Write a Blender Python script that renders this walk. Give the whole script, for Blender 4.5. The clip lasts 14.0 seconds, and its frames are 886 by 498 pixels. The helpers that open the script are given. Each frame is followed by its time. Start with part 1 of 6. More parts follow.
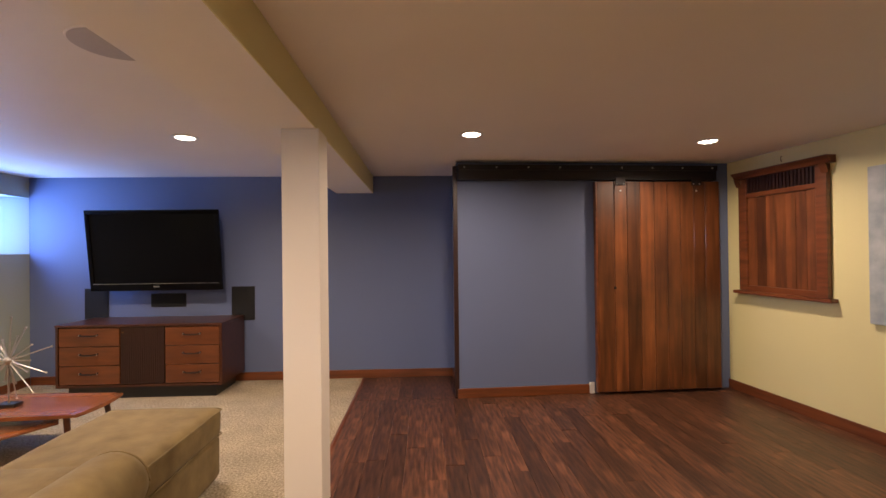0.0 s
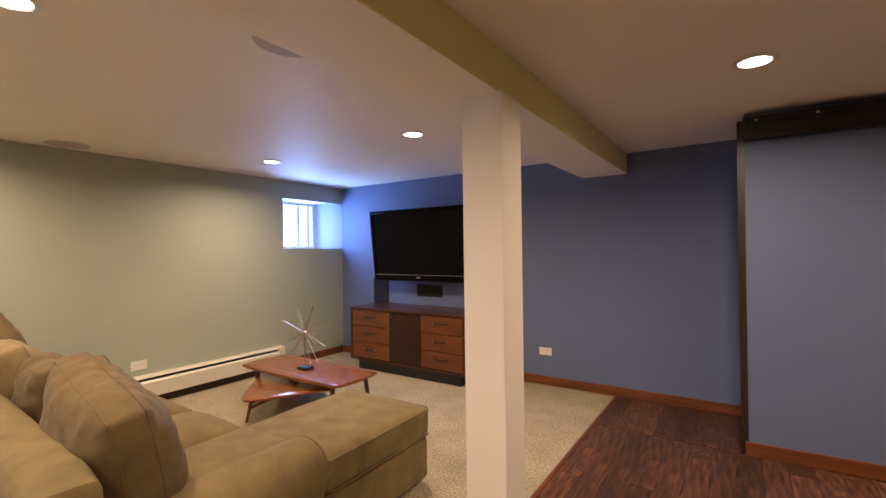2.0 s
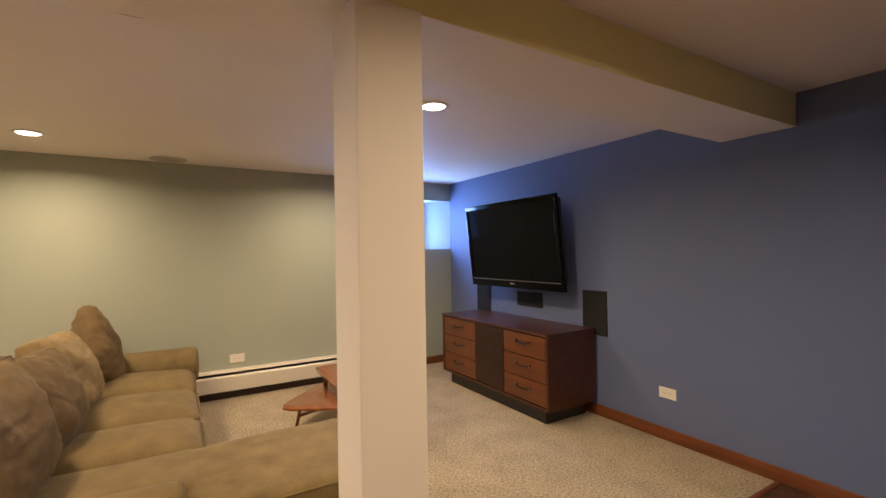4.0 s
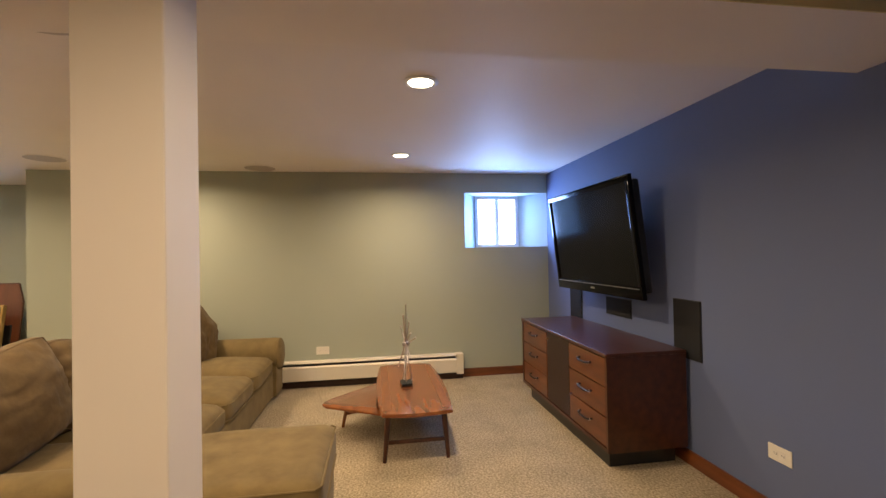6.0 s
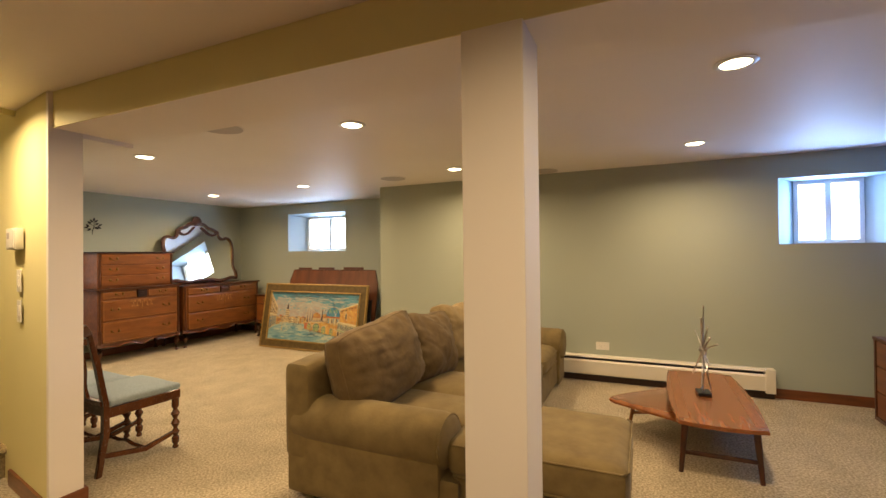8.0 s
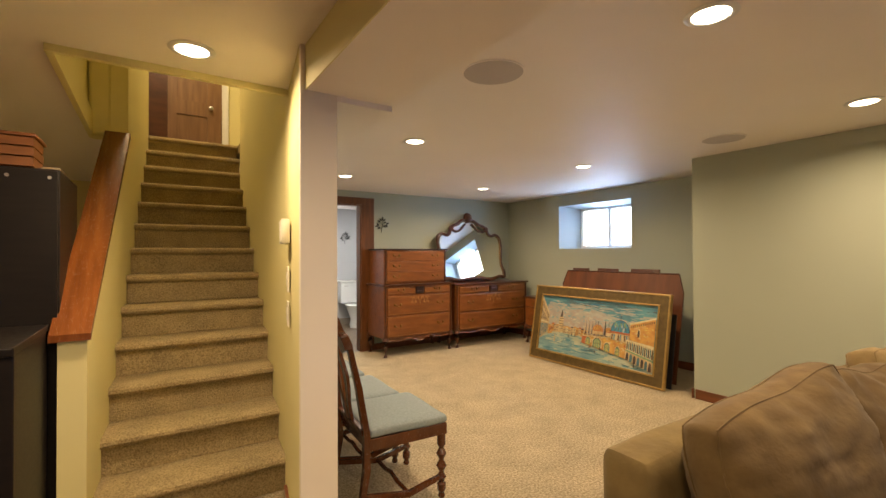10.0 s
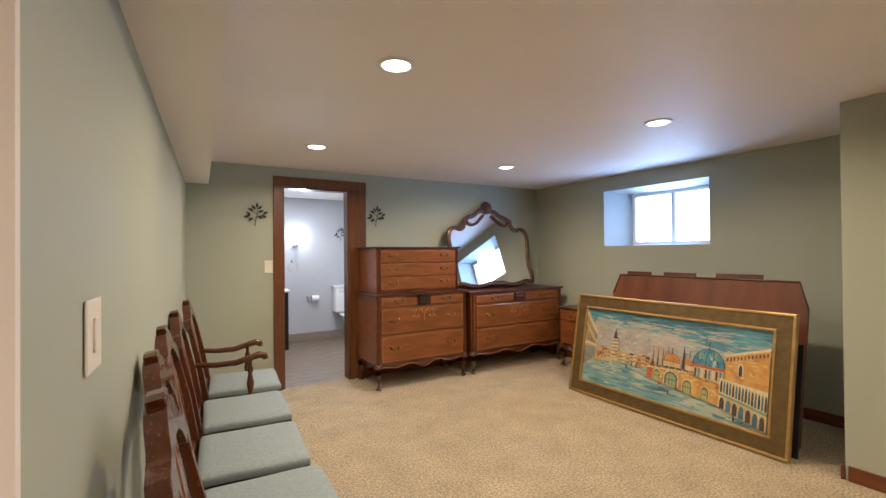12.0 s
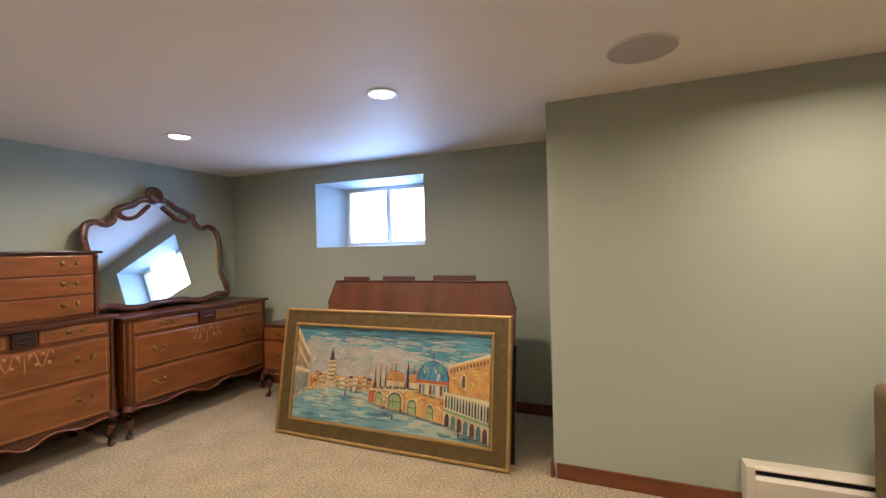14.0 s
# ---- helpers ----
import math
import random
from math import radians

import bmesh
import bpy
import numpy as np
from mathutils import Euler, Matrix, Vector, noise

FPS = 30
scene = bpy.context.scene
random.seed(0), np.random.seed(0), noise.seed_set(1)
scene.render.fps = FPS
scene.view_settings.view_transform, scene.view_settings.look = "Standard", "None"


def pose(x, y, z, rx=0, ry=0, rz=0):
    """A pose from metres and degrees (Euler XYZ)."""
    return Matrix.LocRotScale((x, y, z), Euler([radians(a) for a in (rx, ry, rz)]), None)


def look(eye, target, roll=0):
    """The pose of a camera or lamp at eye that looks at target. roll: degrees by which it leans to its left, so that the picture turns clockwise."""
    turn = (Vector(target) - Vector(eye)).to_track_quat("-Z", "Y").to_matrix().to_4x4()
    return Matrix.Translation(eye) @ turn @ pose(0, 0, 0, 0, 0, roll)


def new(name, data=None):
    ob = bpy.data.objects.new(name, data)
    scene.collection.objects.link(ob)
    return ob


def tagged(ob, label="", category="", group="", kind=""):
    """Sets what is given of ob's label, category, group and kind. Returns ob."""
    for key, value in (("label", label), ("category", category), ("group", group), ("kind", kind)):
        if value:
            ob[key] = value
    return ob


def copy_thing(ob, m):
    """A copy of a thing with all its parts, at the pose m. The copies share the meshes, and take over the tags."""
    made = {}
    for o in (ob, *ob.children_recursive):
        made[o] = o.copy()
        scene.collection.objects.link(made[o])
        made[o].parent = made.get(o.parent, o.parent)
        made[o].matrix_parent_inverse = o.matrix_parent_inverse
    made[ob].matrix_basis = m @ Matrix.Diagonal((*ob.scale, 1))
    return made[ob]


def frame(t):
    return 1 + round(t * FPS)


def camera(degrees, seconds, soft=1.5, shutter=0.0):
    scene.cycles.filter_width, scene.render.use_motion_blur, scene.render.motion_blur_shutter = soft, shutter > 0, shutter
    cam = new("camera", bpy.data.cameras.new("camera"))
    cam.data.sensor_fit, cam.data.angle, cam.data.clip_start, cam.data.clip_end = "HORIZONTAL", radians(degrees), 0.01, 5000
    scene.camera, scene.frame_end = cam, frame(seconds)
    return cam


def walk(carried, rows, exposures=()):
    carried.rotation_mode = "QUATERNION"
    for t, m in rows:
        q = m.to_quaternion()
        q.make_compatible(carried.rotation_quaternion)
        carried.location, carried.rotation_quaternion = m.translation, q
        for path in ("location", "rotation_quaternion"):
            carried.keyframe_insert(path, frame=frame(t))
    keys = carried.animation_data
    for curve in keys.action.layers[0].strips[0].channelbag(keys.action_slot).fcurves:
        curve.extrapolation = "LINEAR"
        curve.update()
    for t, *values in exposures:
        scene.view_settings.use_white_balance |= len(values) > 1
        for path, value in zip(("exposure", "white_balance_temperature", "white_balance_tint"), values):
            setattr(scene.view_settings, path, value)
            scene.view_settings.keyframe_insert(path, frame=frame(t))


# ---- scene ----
cam = camera(89.9, 14.0)
PATH = [
    (0, (-0.101, 0.643, 1.355), (-0.019, 2.641, 1.367), -0.67),
    (0.5, (0.051, 0.764, 1.37), (-0.083, 2.759, 1.38), -0.64),
    (1, (0.075, 0.92, 1.369), (-0.332, 2.878, 1.374), -0.74),
    (1.5, (0.055, 1.119, 1.359), (-0.698, 2.972, 1.357), -0.84),
    (2, (0.171, 1.289, 1.339), (-0.94, 2.952, 1.345), -0.74),
    (2.5, (0.264, 1.565, 1.354), (-1.1, 3.027, 1.357), -0.8),
    (5, (0.475, 3.167, 1.321), (-1.391, 3.886, 1.345), -0.9),
    (5.5, (0.479, 3.409, 1.318), (-1.458, 3.909, 1.339), -1.0),
    (6, (0.427, 3.605, 1.315), (-1.55, 3.906, 1.339), -1.1),
    (6.5, (0.48, 3.757, 1.314), (-1.52, 3.772, 1.34), -1.0),
    (7, (0.569, 3.743, 1.317), (-1.413, 3.48, 1.344), -0.8),
    (7.5, (0.655, 3.607, 1.318), (-1.272, 3.07, 1.346), -0.7),
    (8, (0.603, 3.449, 1.329), (-1.221, 2.627, 1.349), -0.6),
    (8.5, (0.487, 3.26, 1.33), (-1.124, 2.075, 1.358), -0.4),
    (9, (0.309, 3.011, 1.337), (-1.066, 1.559, 1.363), -0.5),
    (11.5, (-0.776, 1.69, 1.291), (-1.794, -0.031, 1.313), -0.2),
    (12, (-0.955, 1.394, 1.332), (-1.983, -0.321, 1.348), -0.5),
    (12.5, (-1.125, 1.168, 1.334), (-2.222, -0.504, 1.352), -0.6),
    (13, (-1.263, 0.972, 1.331), (-2.556, -0.554, 1.346), -0.8),
    (13.5, (-1.422, 0.833, 1.317), (-3.02, -0.371, 1.335), -0.8),
    (14, (-1.637, 0.821, 1.343), (-3.478, 0.038, 1.345), -1.4),
]
# the picture's brightness and white balance drift along the walk
TONE = [(0.0, 0.12, 6150, 18), (2.5, 0.02, 6450, 14), (6.0, -0.05, 6800, 11), (9.0, -0.08, 7550, 7), (11.4, -0.05, 6050, 11), (12.5, -0.1, 5850, 11), (14.0, -0.13, 5600, 12)]
walk(cam, [(t, look(eye, target, roll)) for t, eye, target, roll in PATH], TONE)


# ---- world, lights ----
world = bpy.data.worlds.new("world")
scene.world = world
world.use_nodes = True
wn = world.node_tree.nodes
sky = wn.new("ShaderNodeTexSky")
sky.sky_type, sky.sun_disc = "NISHITA", False
sky.sun_elevation, sky.sun_rotation = radians(50), radians(200)
world.node_tree.links.new(sky.outputs[0], wn["Background"].inputs[0])
wn["Background"].inputs[1].default_value = 0.1

WARM = (1.0, 0.76, 0.51)
C = 2.185          # ceiling height
LAMP_W = 22.0
# the last two are added out of view, to brighten ceiling and far room
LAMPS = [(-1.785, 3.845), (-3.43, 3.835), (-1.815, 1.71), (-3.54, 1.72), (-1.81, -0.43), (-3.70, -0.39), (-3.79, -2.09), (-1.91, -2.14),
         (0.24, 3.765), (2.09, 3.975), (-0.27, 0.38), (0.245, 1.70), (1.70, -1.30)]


def area(name, m, size, watts, colour, shape="DISK", size_y=None, spread=180):
    data = bpy.data.lights.new(name, "AREA")
    data.shape, data.size, data.energy, data.color = shape, size, watts, colour
    if size_y:
        data.size_y = size_y
    data.spread = radians(spread)
    ob = new(name, data)
    ob.matrix_world = m
    return ob


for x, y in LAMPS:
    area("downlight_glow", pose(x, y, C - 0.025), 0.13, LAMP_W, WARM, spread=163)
DAY = (0.20, 0.42, 1.0)
area("window_daylight", pose(-4.50, 4.98, 1.68, 0, -90, 0), 0.5, 26, DAY, "RECTANGLE", 0.42)
area("window_daylight", pose(-5.46, -1.38, 1.70, 0, -90, 0), 0.9, 26, (0.30, 0.52, 1.0), "RECTANGLE", 0.5)


# ---- materials ----
def material(name, colour, rough=0.6, metal=0.0, second=None, scale=8.0, amount=0.5, stretch=(1, 1, 1), grain=120.0, bump=0.15, bump_size=0.002,
             sheen=0.0, vary=0.0, coat=0.0, spec=0.5, detail=5.0, patch=0.0, patch_size=0.5):
    """Two-scale noise between two colours, with fine relief; vary: per-object brightness."""
    m = bpy.data.materials.new(name)
    m.use_nodes = True
    n, l = m.node_tree.nodes, m.node_tree.links
    b = n["Principled BSDF"]
    second = second or tuple(c * 0.85 for c in colour)
    tc = n.new("ShaderNodeTexCoord")
    mp = n.new("ShaderNodeMapping")
    mp.inputs["Scale"].default_value = stretch
    l.new(tc.outputs["Object"], mp.inputs["Vector"])
    big = n.new("ShaderNodeTexNoise")
    big.inputs["Scale"].default_value, big.inputs["Detail"].default_value = scale, detail
    l.new(mp.outputs[0], big.inputs["Vector"])
    ramp = n.new("ShaderNodeValToRGB")
    ramp.color_ramp.elements[0].position, ramp.color_ramp.elements[1].position = 0.5 - amount / 2, 0.5 + amount / 2
    ramp.color_ramp.elements[0].color, ramp.color_ramp.elements[1].color = (*second, 1), (*colour, 1)
    l.new(big.outputs["Fac"], ramp.inputs[0])
    out = ramp.outputs[0]
    if patch:
        wide = n.new("ShaderNodeTexNoise")
        wide.inputs["Scale"].default_value, wide.inputs["Detail"].default_value = 1 / patch_size, 4
        l.new(tc.outputs["Object"], wide.inputs["Vector"])
        pr = n.new("ShaderNodeMapRange")
        pr.inputs["From Min"].default_value, pr.inputs["From Max"].default_value = 0.3, 0.7
        pr.inputs["To Min"].default_value, pr.inputs["To Max"].default_value = 1 - patch, 1 + patch
        l.new(wide.outputs["Fac"], pr.inputs["Value"])
        hp = n.new("ShaderNodeHueSaturation")
        l.new(out, hp.inputs["Color"])
        l.new(pr.outputs[0], hp.inputs["Value"])
        out = hp.outputs[0]
    if vary:
        info = n.new("ShaderNodeObjectInfo")
        mr = n.new("ShaderNodeMapRange")
        mr.inputs["To Min"].default_value, mr.inputs["To Max"].default_value = 1 - vary, 1 + vary
        l.new(info.outputs["Random"], mr.inputs["Value"])
        hs = n.new("ShaderNodeHueSaturation")
        l.new(out, hs.inputs["Color"])
        l.new(mr.outputs[0], hs.inputs["Value"])
        out = hs.outputs[0]
    l.new(out, b.inputs["Base Color"])
    fine = n.new("ShaderNodeTexNoise")
    fine.inputs["Scale"].default_value, fine.inputs["Detail"].default_value = grain, 3
    l.new(mp.outputs[0], fine.inputs["Vector"])
    rr = n.new("ShaderNodeMapRange")
    rr.inputs["To Min"].default_value, rr.inputs["To Max"].default_value = max(rough - 0.08, 0.02), min(rough + 0.08, 1)
    l.new(fine.outputs["Fac"], rr.inputs["Value"])
    l.new(rr.outputs[0], b.inputs["Roughness"])
    if bump:
        bp = n.new("ShaderNodeBump")
        bp.inputs["Strength"].default_value, bp.inputs["Distance"].default_value = bump, bump_size
        l.new(fine.outputs["Fac"], bp.inputs["Height"])
        l.new(bp.outputs[0], b.inputs["Normal"])
    b.inputs["Metallic"].default_value = metal
    b.inputs["Specular IOR Level"].default_value = spec
    b.inputs["Sheen Weight"].default_value = sheen
    b.inputs["Coat Weight"].default_value = coat
    return m


def glowing(name, colour, strength):
    m = bpy.data.materials.new(name)
    m.use_nodes = True
    b = m.node_tree.nodes["Principled BSDF"]
    b.inputs["Base Color"].default_value = (0.8, 0.8, 0.8, 1)
    b.inputs["Emission Color"].default_value, b.inputs["Emission Strength"].default_value = (*colour, 1), strength
    return m


def paint(name, colour):
    return material(name, colour, 0.62, second=tuple(c * 0.93 for c in colour), scale=1.5, amount=0.8, grain=260, bump=0.12, bump_size=0.001, spec=0.35)


M_BLUE = paint("blue_paint", (0.126, 0.160, 0.284))
M_SAGE = paint("sage_paint", (0.375, 0.405, 0.325))
M_CREAM = paint("cream_paint", (0.71, 0.645, 0.335))
M_REVEAL = paint("reveal_paint", (0.46, 0.52, 0.53))
M_WHITEP = paint("post_paint", (0.775, 0.72, 0.645))
M_CEIL = paint("ceiling_paint", (0.87, 0.815, 0.77))
M_BATHP = paint("bathroom_paint", (0.50, 0.51, 0.53))
M_TRIMW = material("white_trim", (0.8, 0.8, 0.8), 0.4, scale=3, amount=1, grain=90, bump=0.05)
M_TRIM = material("stained_trim", (0.20, 0.06, 0.018), 0.35, second=(0.085, 0.024, 0.008), scale=3, stretch=(1, 1, 9), grain=60, coat=0.2, bump=0.1)
M_WALNUT = material("walnut", (0.085, 0.024, 0.008), 0.32, second=(0.026, 0.007, 0.003), scale=3, amount=0.7, detail=4, stretch=(1, 7, 7), grain=40, coat=0.1, bump=0.06)
M_DRAWER = material("drawer_walnut", (0.165, 0.050, 0.014), 0.34, second=(0.07, 0.020, 0.006), scale=4, amount=0.6, detail=3, stretch=(1, 6, 6), grain=40, coat=0.15, bump=0.06)
M_WALNUT_D = material("dark_walnut", (0.032, 0.010, 0.006), 0.4, second=(0.016, 0.005, 0.003), scale=5, stretch=(12, 12, 1.5), grain=40, bump=0.06)
M_TEAK = material("teak", (0.27, 0.09, 0.027), 0.22, second=(0.14, 0.042, 0.013), scale=3, amount=0.6, detail=3, stretch=(1.2, 7, 7), grain=50, coat=0.3, bump=0.05)
M_MAHOG = material("mahogany", (0.265, 0.088, 0.022), 0.30, second=(0.12, 0.036, 0.009), scale=4, amount=0.6, stretch=(1.2, 6, 6), grain=45, coat=0.25, bump=0.06)
M_CHAIR = material("chair_mahogany", (0.12, 0.035, 0.011), 0.25, second=(0.04, 0.011, 0.004), scale=4, amount=0.8, detail=2, stretch=(3, 3, 1), grain=50, coat=0.3, bump=0.06)
M_CAP = material("varnished_cap", (0.25, 0.080, 0.020), 0.25, second=(0.10, 0.028, 0.008), scale=3, amount=0.65, detail=5, stretch=(10, 0.8, 0.8), grain=50, coat=0.35, bump=0.06)
M_CASING = material("stained_oak", (0.17, 0.062, 0.018), 0.36, second=(0.075, 0.024, 0.007), scale=3, amount=0.6, detail=5, stretch=(9, 9, 0.8), grain=45, coat=0.2, bump=0.08)
M_DOORWOOD = material("door_oak", (0.24, 0.125, 0.062), 0.4, second=(0.13, 0.062, 0.03), scale=3, amount=0.6, detail=5, stretch=(9, 9, 0.8), grain=45, bump=0.08)
M_MAHOG_V = material("figured_mahogany", (0.17, 0.055, 0.018), 0.35, second=(0.075, 0.022, 0.008), scale=2.6, amount=0.5, stretch=(3, 3.5, 0.7), grain=45, coat=0.25, bump=0.05)
M_MAHOG_D = material("dark_mahogany", (0.10, 0.028, 0.009), 0.33, second=(0.04, 0.011, 0.004), scale=4, amount=0.7, detail=2, stretch=(1.2, 4, 4), grain=45, coat=0.25, bump=0.06)
M_BARN = material("barn_wood", (0.20, 0.064, 0.017), 0.38, second=(0.022, 0.007, 0.003), scale=2.8, amount=0.6, detail=7, patch=0.25, patch_size=0.3, stretch=(6, 6, 0.5), grain=50, vary=0.5, coat=0.15, bump=0.2)
M_PLANK = material("floor_plank", (0.145, 0.058, 0.028), 0.38, second=(0.012, 0.005, 0.003), scale=3.4, amount=0.38, detail=7, stretch=(13, 1.3, 13), grain=40, vary=0.38, bump=0.15, patch=0.3, patch_size=0.16)
M_GREYPLANK = material("grey_plank", (0.27, 0.20, 0.14), 0.45, second=(0.085, 0.062, 0.042), scale=3.5, amount=0.45, stretch=(1.0, 11, 11), grain=40, bump=0.1)
M_CARPET = material("carpet", (0.76, 0.645, 0.455), 0.95, second=(0.25, 0.195, 0.12), scale=76, amount=0.48, grain=150, bump=1.0, bump_size=0.02, spec=0.05, detail=7.0, patch=0.11, patch_size=0.22)
M_STAIRCARPET = material("stair_carpet", (0.50, 0.395, 0.22), 0.95, second=(0.20, 0.15, 0.08), scale=110, amount=0.5, patch=0.15, patch_size=0.15, grain=150, bump=1.0, bump_size=0.012, spec=0.1)
M_SUEDE = material("microsuede", (0.205, 0.150, 0.064), 0.85, second=(0.125, 0.087, 0.037), scale=9, amount=0.8, grain=38, bump=0.4, bump_size=0.005, sheen=0.06, patch=0.12, patch_size=0.10, spec=0.15)
M_SUEDE_L = material("pale_microsuede", (0.30, 0.222, 0.105), 0.85, second=(0.18, 0.123, 0.056), scale=16, amount=0.7, grain=38, bump=0.4, bump_size=0.005, sheen=0.06, patch=0.1, patch_size=0.1, spec=0.15)
# browner, darker copy of the suede: the pillows' shade is in its colour
M_SUEDE_SHADED = material("brown_shaded_microsuede", (0.155, 0.106, 0.047), 0.85, second=(0.09, 0.057, 0.025), scale=18, patch=0.12, patch_size=0.1, amount=0.7, grain=45, bump=0.35, bump_size=0.005, sheen=0.06, spec=0.15)
M_BLACK = material("black_plastic", (0.012, 0.012, 0.013), 0.35, scale=4, grain=200, bump=0.03)
M_SCREEN = material("screen_glass", (0.004, 0.004, 0.005), 0.14, scale=2, grain=50, bump=0, spec=0.08)
M_CLOTH_BLACK = material("speaker_cloth", (0.010, 0.010, 0.011), 0.9, scale=60, grain=500, bump=0.5)
M_IRON = material("black_iron", (0.03, 0.028, 0.03), 0.45, metal=0.7, scale=12, grain=120, bump=0.2)
M_STEEL = material("brushed_steel", (0.6, 0.58, 0.55), 0.3, metal=1, scale=20, grain=200, bump=0.03)
M_BRASS = material("aged_brass", (0.26, 0.16, 0.06), 0.42, metal=1, second=(0.12, 0.07, 0.03), scale=30, grain=150, bump=0.1)
M_GOLD = material("gilt_frame", (0.50, 0.33, 0.11), 0.36, metal=0.45, second=(0.26, 0.16, 0.05), scale=14, amount=0.8, grain=80, bump=0.25)
M_GILT_D = material("dark_gilt", (0.17, 0.115, 0.04), 0.4, metal=0.3, second=(0.07, 0.045, 0.018), scale=18, amount=0.8, grain=80, bump=0.25)
M_SEAT = material("pale_blue_weave", (0.285, 0.335, 0.35), 0.85, second=(0.19, 0.23, 0.245), scale=90, amount=0.6, grain=160, bump=0.6, bump_size=0.003, spec=0.2)
M_HEATER = material("heater_enamel", (0.66, 0.61, 0.50), 0.4, scale=2, grain=90, bump=0.03)
M_PLATE = material("switch_plate", (0.80, 0.76, 0.66), 0.35, scale=3, grain=60, bump=0.02)
M_GRILLE = material("speaker_grille", (0.54, 0.49, 0.465), 0.7, second=(0.42, 0.38, 0.36), scale=300, amount=0.5, grain=500, bump=0.4)
M_PORCELAIN = material("porcelain", (0.82, 0.82, 0.80), 0.12, scale=2, grain=30, bump=0)
M_LAMP = glowing("lamp_lens", (1.0, 0.86, 0.62), 14)
M_SCONCE = glowing("sconce_glass", (0.85, 0.92, 1.0), 30)
M_OUTSIDE = glowing("outdoor_light", (0.86, 0.93, 1.0), 5.5)
M_ESPRESSO = material("espresso_laminate", (0.008, 0.006, 0.006), 0.45, second=(0.013, 0.010, 0.009), scale=6, stretch=(1, 1, 8), grain=60, bump=0.05, spec=0.25)
M_CARD = material("cardboard", (0.42, 0.32, 0.20), 0.8, scale=6, grain=90)
M_BOXWOOD = material("box_wood", (0.28, 0.11, 0.04), 0.45, second=(0.18, 0.065, 0.024), scale=5, stretch=(2, 9, 9), grain=50)

mirror_m = bpy.data.materials.new("mirror_glass")
mirror_m.use_nodes = True
mb = mirror_m.node_tree.nodes["Principled BSDF"]
mb.inputs["Base Color"].default_value, mb.inputs["Metallic"].default_value, mb.inputs["Roughness"].default_value = (0.86, 0.88, 0.87, 1), 1.0, 0.02
glass_m = bpy.data.materials.new("window_glass")
glass_m.use_nodes = True
gb = glass_m.node_tree.nodes["Principled BSDF"]
gb.inputs["Base Color"].default_value, gb.inputs["Transmission Weight"].default_value, gb.inputs["Roughness"].default_value, gb.inputs["IOR"].default_value = (1, 1, 1, 1), 1.0, 0.0, 1.05


# ---- mesh helpers ----
def link_mesh(name, bm, mat, parent=None, label="", smooth=False):
    me = bpy.data.meshes.new(name)
    bmesh.ops.recalc_face_normals(bm, faces=bm.faces)
    if smooth:
        for f in bm.faces:
            f.smooth = True
    bm.to_mesh(me)
    bm.free()
    for mm in (mat if isinstance(mat, (list, tuple)) else [mat]):
        me.materials.append(mm)
    if smooth:
        me.set_sharp_from_angle(angle=radians(40))
    ob = new(name, me)
    if parent is not None:
        ob.parent = parent
    if label:
        ob["label"] = label
    return ob


def part(name, bm, mat, parent, label="", smooth=False):
    return link_mesh(name, bm, mat, parent, label, smooth)


def thing(name, label, category, group="", m=None):
    ob = new(name)
    ob.empty_display_size = 0.1
    if m is not None:
        ob.matrix_world = m
    return tagged(ob, label, category, group)


def box(bm, x0, x1, y0, y1, z0, z1, bevel=0.0, seg=2):
    r = bmesh.ops.create_cube(bm, size=1, matrix=Matrix.Translation(((x0 + x1) / 2, (y0 + y1) / 2, (z0 + z1) / 2)) @ Matrix.Diagonal((abs(x1 - x0), abs(y1 - y0), abs(z1 - z0), 1)))
    if bevel:
        es = {e for v in r["verts"] for e in v.link_edges}
        bmesh.ops.bevel(bm, geom=list(es), offset=bevel, segments=seg, affect="EDGES", profile=0.5)
    return bm


def boxes(*items, bevel=0.0):
    bm = bmesh.new()
    for it in items:
        box(bm, *it, bevel=bevel)
    return bm


def bx(*a, bevel=0.0, seg=2):
    return box(bmesh.new(), *a, bevel=bevel, seg=seg)


def lathe(bm, profile, centre=(0, 0, 0), seg=14, m=None):
    """Turned body about z: profile of (radius, height)."""
    rings = []
    for r, z in profile:
        ring = []
        for i in range(seg):
            a = 2 * math.pi * i / seg
            v = Vector((r * math.cos(a), r * math.sin(a), z))
            v = (m @ v) if m is not None else v
            ring.append(bm.verts.new(v + Vector(centre)))
        rings.append(ring)
    for a, b in zip(rings, rings[1:]):
        for i in range(seg):
            bm.faces.new((a[i], a[(i + 1) % seg], b[(i + 1) % seg], b[i]))
    bm.faces.new(rings[0][::-1])
    bm.faces.new(rings[-1])
    return bm


